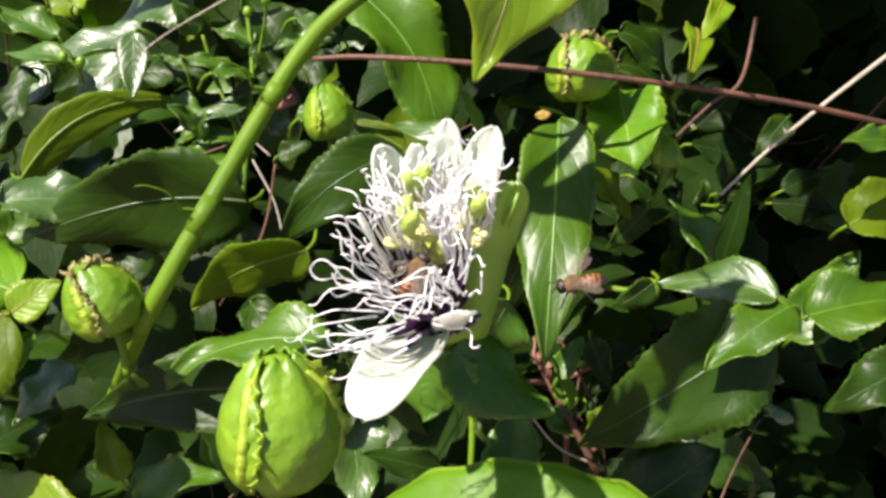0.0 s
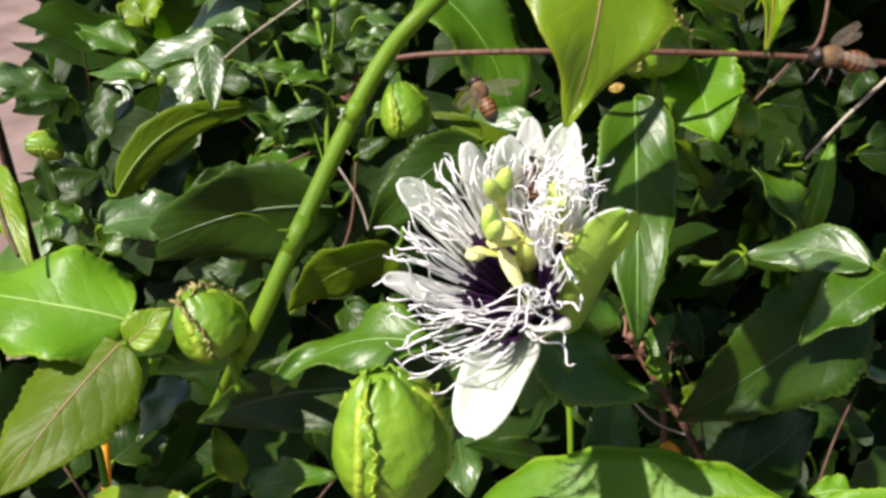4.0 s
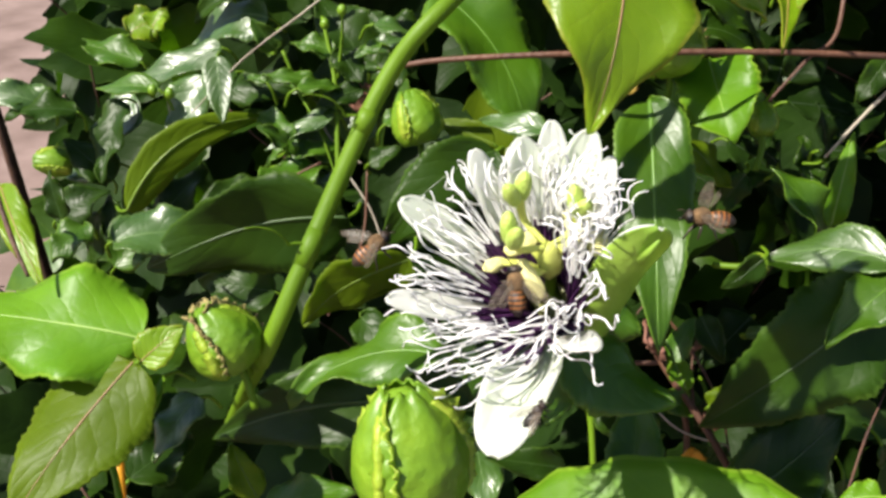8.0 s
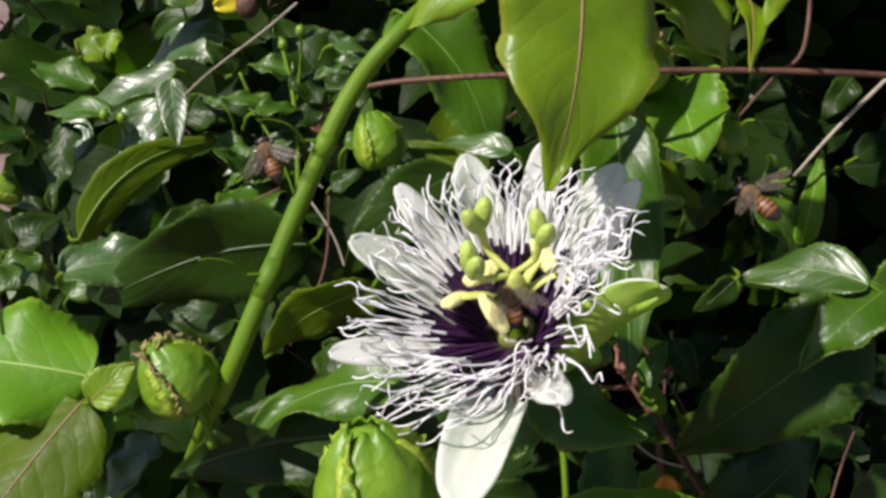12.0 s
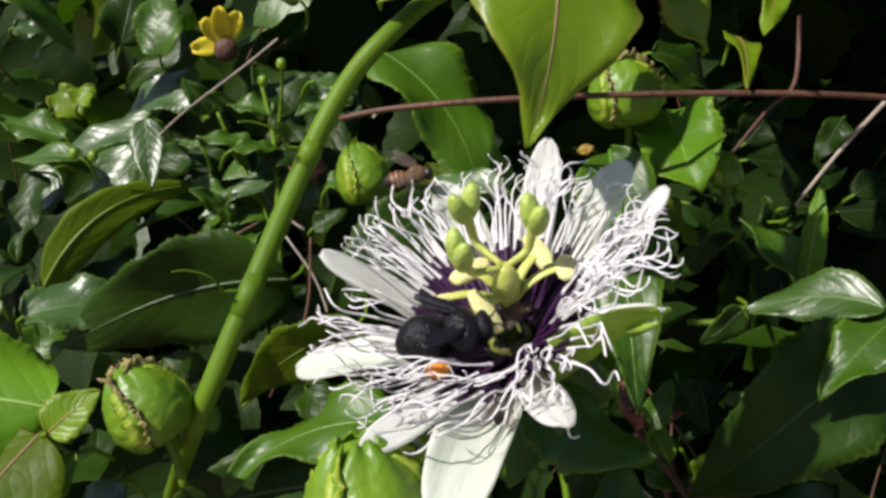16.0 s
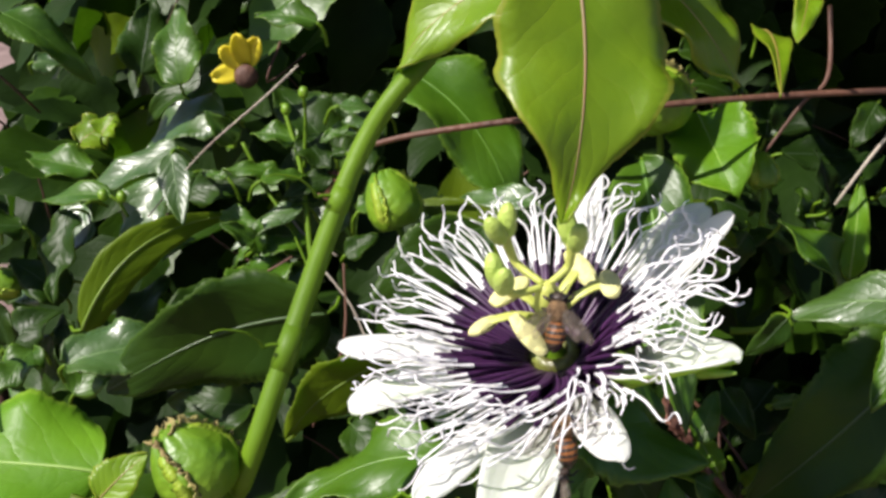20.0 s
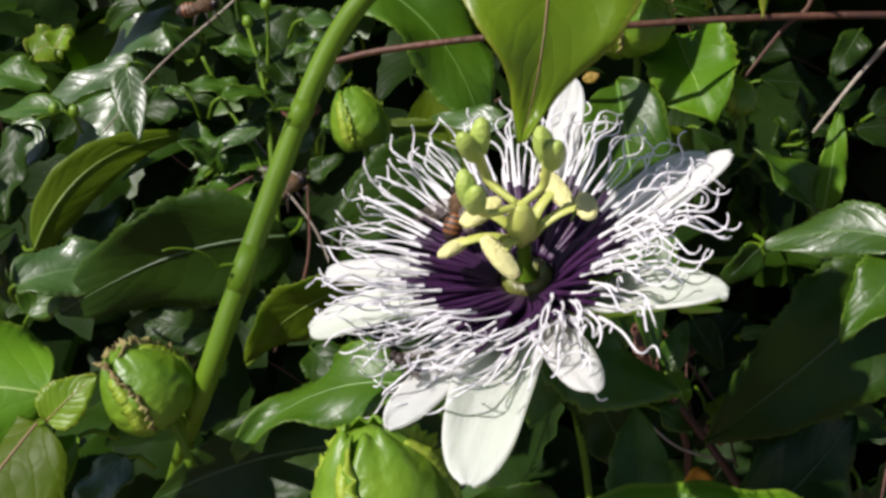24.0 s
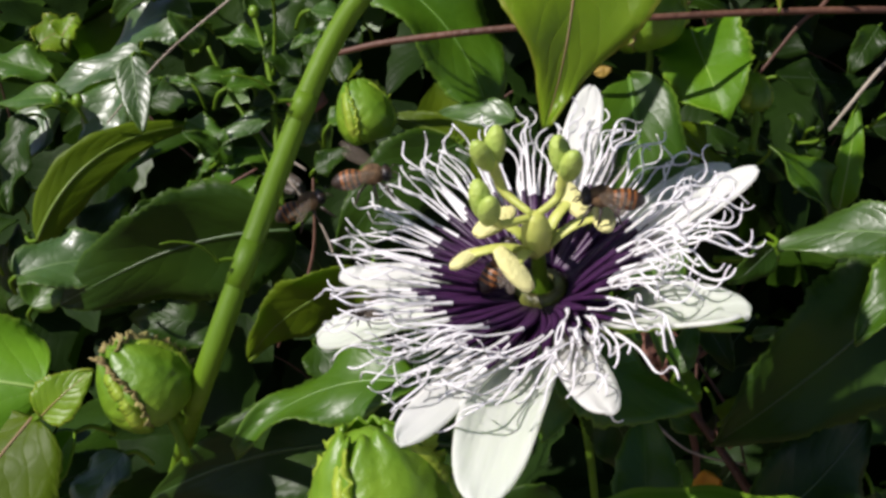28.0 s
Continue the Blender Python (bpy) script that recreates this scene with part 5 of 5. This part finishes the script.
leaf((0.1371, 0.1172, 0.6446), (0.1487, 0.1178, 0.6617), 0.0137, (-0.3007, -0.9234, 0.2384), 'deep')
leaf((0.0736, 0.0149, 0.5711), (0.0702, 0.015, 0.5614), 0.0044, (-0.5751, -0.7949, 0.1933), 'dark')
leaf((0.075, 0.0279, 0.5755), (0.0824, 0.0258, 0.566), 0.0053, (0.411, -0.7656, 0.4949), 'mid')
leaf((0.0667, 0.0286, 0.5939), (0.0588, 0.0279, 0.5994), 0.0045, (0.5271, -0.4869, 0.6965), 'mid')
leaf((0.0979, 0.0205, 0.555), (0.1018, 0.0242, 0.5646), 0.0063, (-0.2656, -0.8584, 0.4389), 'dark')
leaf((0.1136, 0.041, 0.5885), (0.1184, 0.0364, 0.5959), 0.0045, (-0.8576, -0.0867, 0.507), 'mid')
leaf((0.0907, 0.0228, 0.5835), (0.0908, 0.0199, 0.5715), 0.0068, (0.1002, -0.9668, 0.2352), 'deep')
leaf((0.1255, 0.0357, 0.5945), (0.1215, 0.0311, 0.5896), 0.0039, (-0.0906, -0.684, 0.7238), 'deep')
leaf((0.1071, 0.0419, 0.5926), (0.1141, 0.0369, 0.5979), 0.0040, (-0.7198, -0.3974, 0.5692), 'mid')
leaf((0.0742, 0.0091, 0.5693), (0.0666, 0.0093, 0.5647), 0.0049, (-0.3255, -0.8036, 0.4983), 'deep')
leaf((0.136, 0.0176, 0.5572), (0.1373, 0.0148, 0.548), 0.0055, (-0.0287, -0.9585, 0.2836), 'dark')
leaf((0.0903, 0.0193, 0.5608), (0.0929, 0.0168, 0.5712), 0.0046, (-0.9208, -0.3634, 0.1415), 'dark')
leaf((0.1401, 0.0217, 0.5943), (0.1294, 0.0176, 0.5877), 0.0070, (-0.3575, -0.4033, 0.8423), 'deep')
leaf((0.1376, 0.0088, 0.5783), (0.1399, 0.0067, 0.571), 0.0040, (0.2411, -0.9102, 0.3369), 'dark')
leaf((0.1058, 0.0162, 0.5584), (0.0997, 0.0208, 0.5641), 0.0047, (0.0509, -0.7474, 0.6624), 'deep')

# ---- young leaves of the swaying shoot tip ----
shoot_leaves = []
shoot_leaves.append(leaf((0.0346, -0.0104, 0.7162), (0.0296, -0.0322, 0.6835), 0.0288, (0.076, -0.835, 0.544), 'young', arch=0.1, fold=0.12, wave=0.22, tooth=0.015, teeth=26, red=True, heart=0.06, bow=0.04, outline=((0, 0.05, 0.14, 0.28, 0.45, 0.58, 0.7, 0.82, 0.92, 1), (0.45, 0.8, 0.95, 1, 0.97, 0.84, 0.55, 0.27, 0.12, 0.01))))
shoot_leaves.append(leaf((0.0314, 0.0111, 0.7150), (0.0048, 0.0100, 0.7003), 0.0192, (-0.344, -0.655, 0.672), 'young', arch=0.15, fold=0.1, wave=0.3, tooth=0.01, bow=-0.1))
shoot_leaves.append(leaf((0.0590, 0.0283, 0.7104), (0.0814, 0.0190, 0.6915), 0.0195, (0.245, -0.721, 0.648), 'young', arch=0.15, fold=0.12, wave=0.3, tooth=0.01))
shoot_leaves.append(leaf((0.0616, 0.0193, 0.7155), (0.0357, 0.0186, 0.7144), 0.0112, (-0.022, -0.510, 0.860), 'young', arch=0.1, wave=0.3, tooth=0.01))

# ---- buds ----
flower_bud((0.0046, -0.0517, 0.6183), (0.0012, -0.0447, 0.6427), 0.0219, 'plump wrinkled bright green flower bud', 0.3)
flower_bud((-0.033, -0.0145, 0.6239), (-0.0413, -0.0114, 0.6368), 0.0150, 'green flower bud wrapped in bracts with brown margins', 1.7, dry=True)
flower_bud((0.009, 0.0605, 0.6442), (0.0051, 0.0663, 0.6578), 0.0129, 'small bright green wrinkled flower bud', 2.6)
flower_bud((0.0788, 0.0681, 0.6638), (0.0743, 0.0714, 0.6811), 0.0191, 'green flower bud with a torn dry top', 0.9, dry=True)
flower_bud((0.109, 0.0661, 0.6464), (0.1082, 0.0712, 0.6548), 0.0073, 'tiny green flower bud', 1.1)
flower_bud((-0.1048, 0.1122, 0.6115), (-0.1164, 0.1084, 0.6141), 0.0087, 'pale yellow-green flower bud', 0.2)
flower_bud((0.0982, 0.0306, 0.6236), (0.1019, 0.0291, 0.6259), 0.0052, 'tiny green bud at a leaf foot', 2.1)


# ---- small things in the hedge ----
def yellow_flower(place, size, label):
    root = thing("yellow_flower", Matrix.Translation(place), label, "flower")
    for k, (angle, rise, length) in enumerate(((62, 30, 1.1), (100, 35, 1.2), (140, 25, 1.0), (196, 10, 1.1))):
        grid = []
        for i in range(8):
            u = i / 7
            half = size * 0.34 * math.sin(math.pi * (0.1 + 0.82 * u)) ** 0.7
            grid.append([(size * length * u, half * v, 0.1 * size * v * v + 0.03 * size * math.sin(5 * u + 4 * v)) for v in (-1, -0.5, 0, 0.5, 1)])
        v, f, kinds = sheet(grid, 0.0004)
        part("petal", mesh("yellow_petal", v, f, YELLOW), root, "", Matrix.Rotation(radians(72), 4, "X") @ Matrix.Rotation(radians(angle), 4, "Z") @ Matrix.Translation((size * 0.12, 0, 0)) @ Matrix.Rotation(radians(-rise), 4, "Y"))
    data = ball("flower_centre", RUST, scaled(0, -0.002, -size * 0.25, size * 0.42, size * 0.3, size * 0.42), 16, 10)
    part("withered_centre", data, root, "dark brown withered centre")


yellow_flower((-0.0308, 0.1188, 0.6739), 0.0085, "yellow flower with a dark withered centre")


def scrap(place, size, mat, label, name, category, seed, stretch=1.0, spin=0.0):
    rng = random.Random(seed)
    grid = [[(size * (i / 7 - 0.5) * stretch, size * (j / 5 - 0.5) * (0.12 + 0.95 * math.sin(math.pi * i / 7) ** 0.8), size * 0.55 * noise.noise(Vector((i * 0.4, j * 0.5, seed)))) for j in range(6)] for i in range(8)]
    v, f, kinds = sheet(grid, 0.0005)
    root = thing(name, Matrix.Translation(place) @ Euler((radians(55), rng.uniform(-0.4, 0.4), radians(spin))).to_matrix().to_4x4(), label, category)
    part("blade", mesh(name, v, f, mat), root)


scrap((0.0849, 0.0092, 0.5724), 0.0075, ORANGE, "bright orange-yellow fallen petal among the stems", "fallen_petal", "petal", 3)
scrap((0.0719, 0.0263, 0.604), 0.006, DRY_PINK, "dry pinkish bract on a woody stem", "dry_bract", "dry bract", 4, 1.6, 80)
scrap((0.0743, 0.0237, 0.5998), 0.006, DRY_PINK, "dry pinkish bract on a woody stem", "dry_bract", "dry bract", 5, 1.4, 100)
scrap((-0.0073, 0.0969, 0.6429), 0.009, DRY_PINK, "dry reddish brown crumpled leaf", "dry_leaf", "dry leaf", 6, 1.3)
scrap((-0.0033, 0.1033, 0.6394), 0.006, DRY_PINK, "dry reddish brown crumpled leaf", "dry_leaf", "dry leaf", 7)
scrap((0.0762, 0.0963, 0.6482), 0.003, DRY_YELLOW, "yellow shrivelled petal in the hedge", "fallen_petal", "petal", 8, 1.6)
scrap((0.09, 0.0147, 0.5825), 0.004, DRY_PINK, "dry pinkish scrap on a stem", "dry_bract", "dry bract", 9, 1.5, 120)
scrap((0.1218, 0.0201, 0.5962), 0.004, ORANGE, "small dry yellowish husk", "dry_bract", "dry bract", 10, 1.8, 80)
for place in ((-0.0135, 0.0819, 0.6752), (-0.0187, 0.0879, 0.6693), (-0.0682, 0.0809, 0.6505), (-0.0633, 0.0802, 0.65)):
    root = thing("seed_head", Matrix.Translation(place), "tiny round pale green seed head", "seed head")
    part("seed", ball("seed", BRACT, scaled(0, 0, 0, 0.0014, 0.0014, 0.0017)), root)

# ---- bees ----
bees = []
for k in range(4):
    bees.append(insect("honey_bee", 0.0108, BEE_HAIR, [BEE_AMBER, BEE_DARK], WING, "brown honey bee with amber and dark bands", "bee", "honey bees round the flower", 62 if k % 2 else 40, reach=0.85))
carpenter = insect("carpenter_bee", 0.0175, BLACK_SHINE, [BLACK_SHINE, BLACK_SHINE], WING_BLUE, "large black carpenter bee with orange pollen loads", "bee", "", 24, True, 1.5, 0.6)
small_bees = [insect("stingless_bee", 0.0062, BEE_DARK, [BEE_DARK, BLACK_SHINE], WING, "small black bee on the petals", "bee", "small black bees", 20) for k in range(1)]


def motions():
    walk(flower, [
        (0, pose(0.0338, -0.0217, 0.6420, 19.6, -7.8, -10.0)),
        (3, pose(0.0328, -0.0211, 0.6429, 19.6, -7.8, -10.0)),
        (8, pose(0.0335, -0.0210, 0.6432, 18.6, -7.8, -9.9)),
        (11, pose(0.0325, -0.0210, 0.6429, 17.6, -7.9, -9.7)),
        (14, pose(0.0333, -0.0210, 0.6431, 16.6, -7.9, -9.6)),
        (17, pose(0.0301, -0.0197, 0.6448, 16.6, -7.9, -9.6)),
        (20, pose(0.0313, -0.0180, 0.6479, 16.6, -7.9, -9.6)),
        (24, pose(0.0322, -0.0180, 0.6480, 16.6, -7.9, -9.6)),
        (26, pose(0.0324, -0.0198, 0.6450, 16.6, -7.9, -9.6)),
        (28, pose(0.0335, -0.0193, 0.6461, 16.6, -7.9, -9.6)),
    ])
    for moving, rows in flower_moves:
        walk(moving, rows)
    for young in shoot_leaves:
        rest = young.matrix_basis.copy()
        walk(young, [(t, Matrix.Translation((x, y, z)) @ rest) for t, x, y, z in [
        (0, 0.0027, 0.0061, 0.0107),
        (1, 0.0005, 0.0040, 0.0068),
        (2, 0.0008, 0.0045, 0.0078),
        (3, 0.0033, 0.0028, 0.0053),
        (6, 0.0056, 0.0027, 0.0054),
        (7, 0.0042, 0.0029, 0.0055),
        (8, 0.0062, 0.0024, 0.0049),
        (9, 0.0051, 0.0032, 0.0062),
        (10, 0.0058, 0.0027, 0.0054),
        (11, 0.0062, 0.0024, 0.0049),
        (11.5, 0.0058, -0.0012, -0.0011),
        (14, -0.0020, 0.0051, 0.0083),
        (15, 0.0021, 0.0040, 0.0072),
        (16, 0.0007, 0.0025, 0.0043),
        (17, 0.0020, 0.0029, 0.0052),
        (18, 0.0020, 0.0013, 0.0026),
        (18.5, 0.0008, 0.0014, 0.0025),
        (19, 0.0023, -0.0006, -0.0006),
        (19.5, -0.0003, -0.0009, -0.0016),
        (20, -0.0000, -0.0000, 0.0000),
        (21, -0.0004, 0.0008, 0.0014),
        (21.5, -0.0052, -0.0040, -0.0075),
        (23.5, -0.0012, 0.0010, 0.0015),
        (24, -0.0018, 0.0000, -0.0002),
        (25, -0.0029, -0.0015, -0.0029),
        (26, -0.0008, 0.0009, 0.0014),
        (27, 0.0014, 0.0014, 0.0026),
        (28, 0.0010, 0.0005, 0.0010),
        ]])
    walk(bees[0], [(t, pose(*at)) for t, *at in [
        (0, 0.0249, -0.0351, 0.6560, 6, -58, 43),
        (1, 0.0235, -0.0309, 0.6599, 3, -68, 51),
        (2, 0.0309, -0.0285, 0.6691, -17, -55, 114),
        (3, 0.0298, -0.0227, 0.6612, -3, -60, 76),
        (6, 0.0308, -0.0214, 0.6650, 6, -55, 55),
        (6.500, 0.0250, -0.0254, 0.6629, -17, -42, 117),
        (7, 0.0192, -0.0295, 0.6609, -16, -23, 161),
        (8, 0.0236, -0.0316, 0.6552, -8, -59, 101),
        (9, 0.0257, -0.0309, 0.6616, 12, -50, 40),
        (10, 0.0300, -0.0303, 0.6641, -17, -46, 136),
        (11, 0.0286, -0.0301, 0.6550, -10, -59, 100),
        (14, 0.0314, -0.0250, 0.6638, -24, -14, 165),
        (15, 0.0348, -0.0278, 0.6637, -25, -24, 161),
        (15.500, 0.0315, -0.0264, 0.6587, 0, -40, 80),
        (16, 0.0283, -0.0250, 0.6536, 23, -21, 1),
        (17, 0.0266, -0.0288, 0.6634, 9, -66, 62),
        (18, 0.0173, -0.0222, 0.6580, 23, -53, 27),
        (19, 0.0237, -0.0218, 0.6773, -8, -66, 104),
        (20, 0.0285, -0.0279, 0.6628, 8, -65, 69),
        (21, 0.0246, -0.0260, 0.6542, 17, -42, 23),
        (24, 0.0199, -0.0125, 0.6612, 10, -58, 53),
        (24.500, 0.0269, -0.0222, 0.6632, -21, -40, 122),
        (25, 0.0340, -0.0320, 0.6651, -17, -13, 165),
        (25.500, 0.0280, -0.0286, 0.6592, -17, -39, 110),
        (26, 0.0221, -0.0253, 0.6533, 16, -50, 33),
        (27, 0.0158, -0.0072, 0.6645, 16, -18, 3),
        (28, 0.0248, -0.0218, 0.6554, 15, -50, 33),
    ]])
    walk(bees[1], [(t, pose(*at)) for t, *at in [
        (0, 0.0311, -0.0116, 0.6626, -27, -50, 133),
        (1, 0.0285, -0.0078, 0.6702, -18, -18, 160),
        (2, 0.0496, 0.0086, 0.6599, -17, -55, 114),
        (3, 0.0306, -0.0172, 0.6687, -10, -59, 96),
        (6, 0.0304, -0.0152, 0.6707, -16, -38, 146),
        (7, 0.0618, -0.0164, 0.6699, -14, -1, 174),
        (8, 0.0630, -0.0208, 0.6660, -15, -1, 175),
        (9, 0.0601, -0.0190, 0.6665, -14, 6, 180),
        (10, 0.0455, -0.0295, 0.6428, -17, -46, 136),
        (11, 0.0507, -0.0254, 0.6766, -15, 8, 177),
        (12.000, 0.0760, -0.0214, 0.6752, -22, -16, 128),
        (13.000, 0.1013, -0.0174, 0.6738, -6, -35, 71),
        (14, 0.1266, -0.0134, 0.6724, 22, -32, 5),
        (14.500, 0.0844, -0.0252, 0.6555, -11, -40, 92),
        (15, 0.0422, -0.0369, 0.6386, -24, -15, 165),
        (15.500, 0.0778, -0.0340, 0.6422, -4, -36, 85),
        (16, 0.1135, -0.0311, 0.6458, 23, -21, 1),
        (16.500, 0.0773, -0.0389, 0.6427, 18, -48, 52),
        (17, 0.0412, -0.0468, 0.6395, -24, -56, 135),
        (18, 0.0485, -0.0231, 0.6650, -8, -67, 97),
        (18.500, 0.0459, -0.0264, 0.6710, -28, -40, 143),
        (19, 0.0434, -0.0297, 0.6770, -22, -11, 170),
        (20, 0.0267, -0.0430, 0.6505, -9, -64, 104),
        (21, 0.0232, -0.0419, 0.6480, 8, -59, 62),
        (24, 0.1085, -0.0261, 0.6601, 17, -27, 7),
        (25, 0.1110, -0.0199, 0.6680, 16, -50, 31),
        (26.000, 0.1085, -0.0186, 0.6674, -12, -45, 103),
        (27, 0.1059, -0.0174, 0.6668, -17, -26, 157),
        (28, 0.0420, -0.0255, 0.6688, -16, -1, 172),
    ]])
    walk(bees[2], [(t, pose(*at)) for t, *at in [
        (0, 0.0587, -0.0317, 0.6571, -17, 19, 180),
        (0.333, 0.0356, -0.0265, 0.6568, -26, -4, 125),
        (0.667, 0.0125, -0.0213, 0.6565, -12, -23, 67),
        (1, -0.0107, -0.0161, 0.6562, 14, -21, 3),
        (2, 0.0562, -0.0193, 0.6688, 14, -7, -4),
        (2.333, 0.0621, -0.0299, 0.6860, 9, -20, 51),
        (2.667, 0.0680, -0.0404, 0.7031, -6, -22, 110),
        (3, 0.0738, -0.0509, 0.7203, -16, -12, 166),
        (6, 0.0504, -0.0165, 0.6695, -14, 3, 177),
        (6.333, 0.0356, -0.0131, 0.6688, -16, -13, 124),
        (6.667, 0.0208, -0.0097, 0.6682, -3, -24, 67),
        (7, 0.0060, -0.0063, 0.6676, 14, -20, 7),
        (8, -0.0047, -0.0077, 0.6503, 14, -36, 20),
        (9, -0.0112, -0.0129, 0.6505, 14, -11, 2),
        (10, 0.0136, -0.0106, 0.6720, 14, -29, 12),
        (11, 0.0093, -0.0008, 0.6773, 1, -60, 71),
        (12.500, -0.0375, 0.0072, 0.6661, -30, -30, 134),
        (14, -0.0843, 0.0151, 0.6549, -23, 5, 172),
        (14.333, -0.0833, 0.0140, 0.6534, -23, -19, 122),
        (14.667, -0.0822, 0.0130, 0.6519, -1, -33, 62),
        (15, -0.0811, 0.0119, 0.6503, 23, -22, 0),
        (16, 0.0138, 0.0106, 0.6677, 22, -12, -3),
        (16.333, 0.0100, -0.0082, 0.6597, 11, -29, 51),
        (16.667, 0.0062, -0.0270, 0.6517, -11, -29, 113),
        (17, 0.0023, -0.0458, 0.6437, -23, -12, 167),
        (18, -0.0110, -0.0173, 0.6330, -14, -65, 109),
        (19, 0.0372, -0.0443, 0.6557, 23, -58, 38),
        (19.500, 0.0384, -0.0478, 0.6401, 44, -2, -3),
        (20, 0.0396, -0.0514, 0.6246, 20, 53, -43),
        (20.333, 0.0394, -0.0532, 0.6217, 54, 14, 14),
        (20.667, 0.0392, -0.0550, 0.6188, 44, -32, 53),
        (21, 0.0390, -0.0568, 0.6158, -15, -49, 132),
        (22.500, 0.0144, -0.0188, 0.6346, 12, -45, 62),
        (24, -0.0103, 0.0192, 0.6533, 17, -27, 7),
        (24.500, -0.0464, 0.0183, 0.6582, -13, -27, 96),
        (25, -0.0826, 0.0174, 0.6631, -17, 0, 172),
        (25.500, -0.0838, 0.0163, 0.6604, -25, -32, 138),
        (26, -0.0850, 0.0151, 0.6577, -0, -61, 83),
        (26.500, -0.0247, 0.0210, 0.6656, 22, -37, 30),
        (27, 0.0356, 0.0269, 0.6735, 16, -9, -2),
        (28, 0.0035, -0.0090, 0.6666, 16, -8, -3),
    ]])
    walk(bees[3], [(t, pose(*at)) for t, *at in [
        (0, -0.0740, -0.0178, 0.6389, 16, -27, 5),
        (1, -0.0439, -0.0306, 0.6552, 4, -55, 46),
        (1.500, -0.0626, -0.0220, 0.6556, -25, -32, 121),
        (2, -0.0814, -0.0134, 0.6560, -15, -2, 171),
        (3, 0.0193, -0.0149, 0.6793, -18, -29, 155),
        (4.500, 0.0202, -0.0050, 0.6844, -16, -46, 113),
        (6, 0.0210, 0.0048, 0.6894, 6, -55, 55),
        (7, 0.0233, 0.0205, 0.7154, -6, -59, 92),
        (7.500, 0.0116, 0.0218, 0.7148, -30, -20, 148),
        (8, -0.0001, 0.0231, 0.7142, -14, 20, -173),
        (8.333, 0.0015, 0.0139, 0.6983, 7, 23, -111),
        (8.667, 0.0031, 0.0046, 0.6824, 20, 8, -52),
        (9, 0.0047, -0.0046, 0.6665, 14, -11, 2),
        (10, -0.0365, -0.0212, 0.6433, 14, -16, 3),
        (10.333, -0.0557, -0.0181, 0.6447, -2, -23, 62),
        (10.667, -0.0748, -0.0151, 0.6461, -16, -13, 121),
        (11, -0.0940, -0.0120, 0.6474, -15, 3, 175),
        (14, -0.1081, 0.0119, 0.6376, -23, 5, 172),
        (15.500, -0.1161, 0.0220, 0.6631, -32, -33, 142),
        (17, -0.1241, 0.0321, 0.6887, -4, -67, 87),
        (20, -0.1208, 0.0634, 0.7295, 22, -26, 6),
        (23, -0.0275, 0.0764, 0.6964, 16, -0, -8),
        (24, -0.0286, 0.0673, 0.6786, 17, -9, -3),
        (24.500, -0.0312, 0.0741, 0.6892, 22, -38, 37),
        (25, -0.0337, 0.0808, 0.6999, -8, -60, 103),
        (27, -0.0524, 0.0036, 0.6454, 16, -50, 33),
        (28, -0.0076, 0.0049, 0.6548, 16, -22, 6),
    ]])
    walk(carpenter, [(t, pose(*at)) for t, *at in [
        (0, -0.0994, 0.0011, 0.6183, 18, -10, -5),
        (13, -0.1078, 0.0251, 0.6220, 21, -5, -7),
        (14, -0.0253, 0.0165, 0.6390, 22, -14, -4),
        (15, 0.0056, -0.0394, 0.6415, 23, -40, 11),
        (15.5, 0.0170, -0.0324, 0.6556, 23, -17, -2),
        (16, 0.0163, -0.0326, 0.6545, 22, -14, -3),
        (17, 0.0161, -0.0302, 0.6568, 22, -11, -3),
        (18, 0.0176, -0.0302, 0.6534, 23, -19, 1),
        (19, 0.0191, -0.0222, 0.6612, 23, -21, 4),
        (19.5, 0.0147, -0.0267, 0.6713, 26, -51, 26),
        (19.9, -0.0120, 0.0284, 0.7359, -20, -53, 137),
        (28, -0.0103, 0.0632, 0.7136, -16, -49, 134),
    ]])
    walk(small_bees[0], [(t, pose(*at)) for t, *at in [
        (0, 0.0691, -0.0685, 0.6128, -21, -61, 104),
        (6, 0.0282, -0.0650, 0.6185, -16, -45, 137),
        (7, 0.0207, -0.0589, 0.6418, -12, -57, 110),
        (8, 0.0249, -0.0540, 0.6434, 13, -44, 29),
        (9, 0.0322, -0.0372, 0.6442, 12, -50, 40),
        (10, 0.0379, -0.0410, 0.6434, 6, -56, 53),
        (11, 0.0279, -0.0484, 0.6541, -16, -53, 124),
        (14, 0.0292, -0.0367, 0.6419, -12, -67, 94),
        (17, 0.0223, -0.0473, 0.6493, 9, -66, 62),
        (20, 0.0251, -0.0469, 0.6443, 20, -58, 40),
        (20.500, 0.0235, -0.0534, 0.6366, -31, -27, 131),
        (21, 0.0220, -0.0600, 0.6290, -16, 17, -177),
        (22.000, 0.0113, -0.0571, 0.6283, -24, -16, 160),
        (23, 0.0006, -0.0542, 0.6277, -16, -49, 133),
        (24, 0.0084, -0.0375, 0.6483, -17, -26, 157),
        (25, 0.0046, -0.0304, 0.6487, -17, -4, 170),
        (26, 0.0005, -0.0155, 0.6384, -16, -49, 133),
        (28, 0.0031, -0.0260, 0.6505, -16, -8, 168),
    ]])


motions()
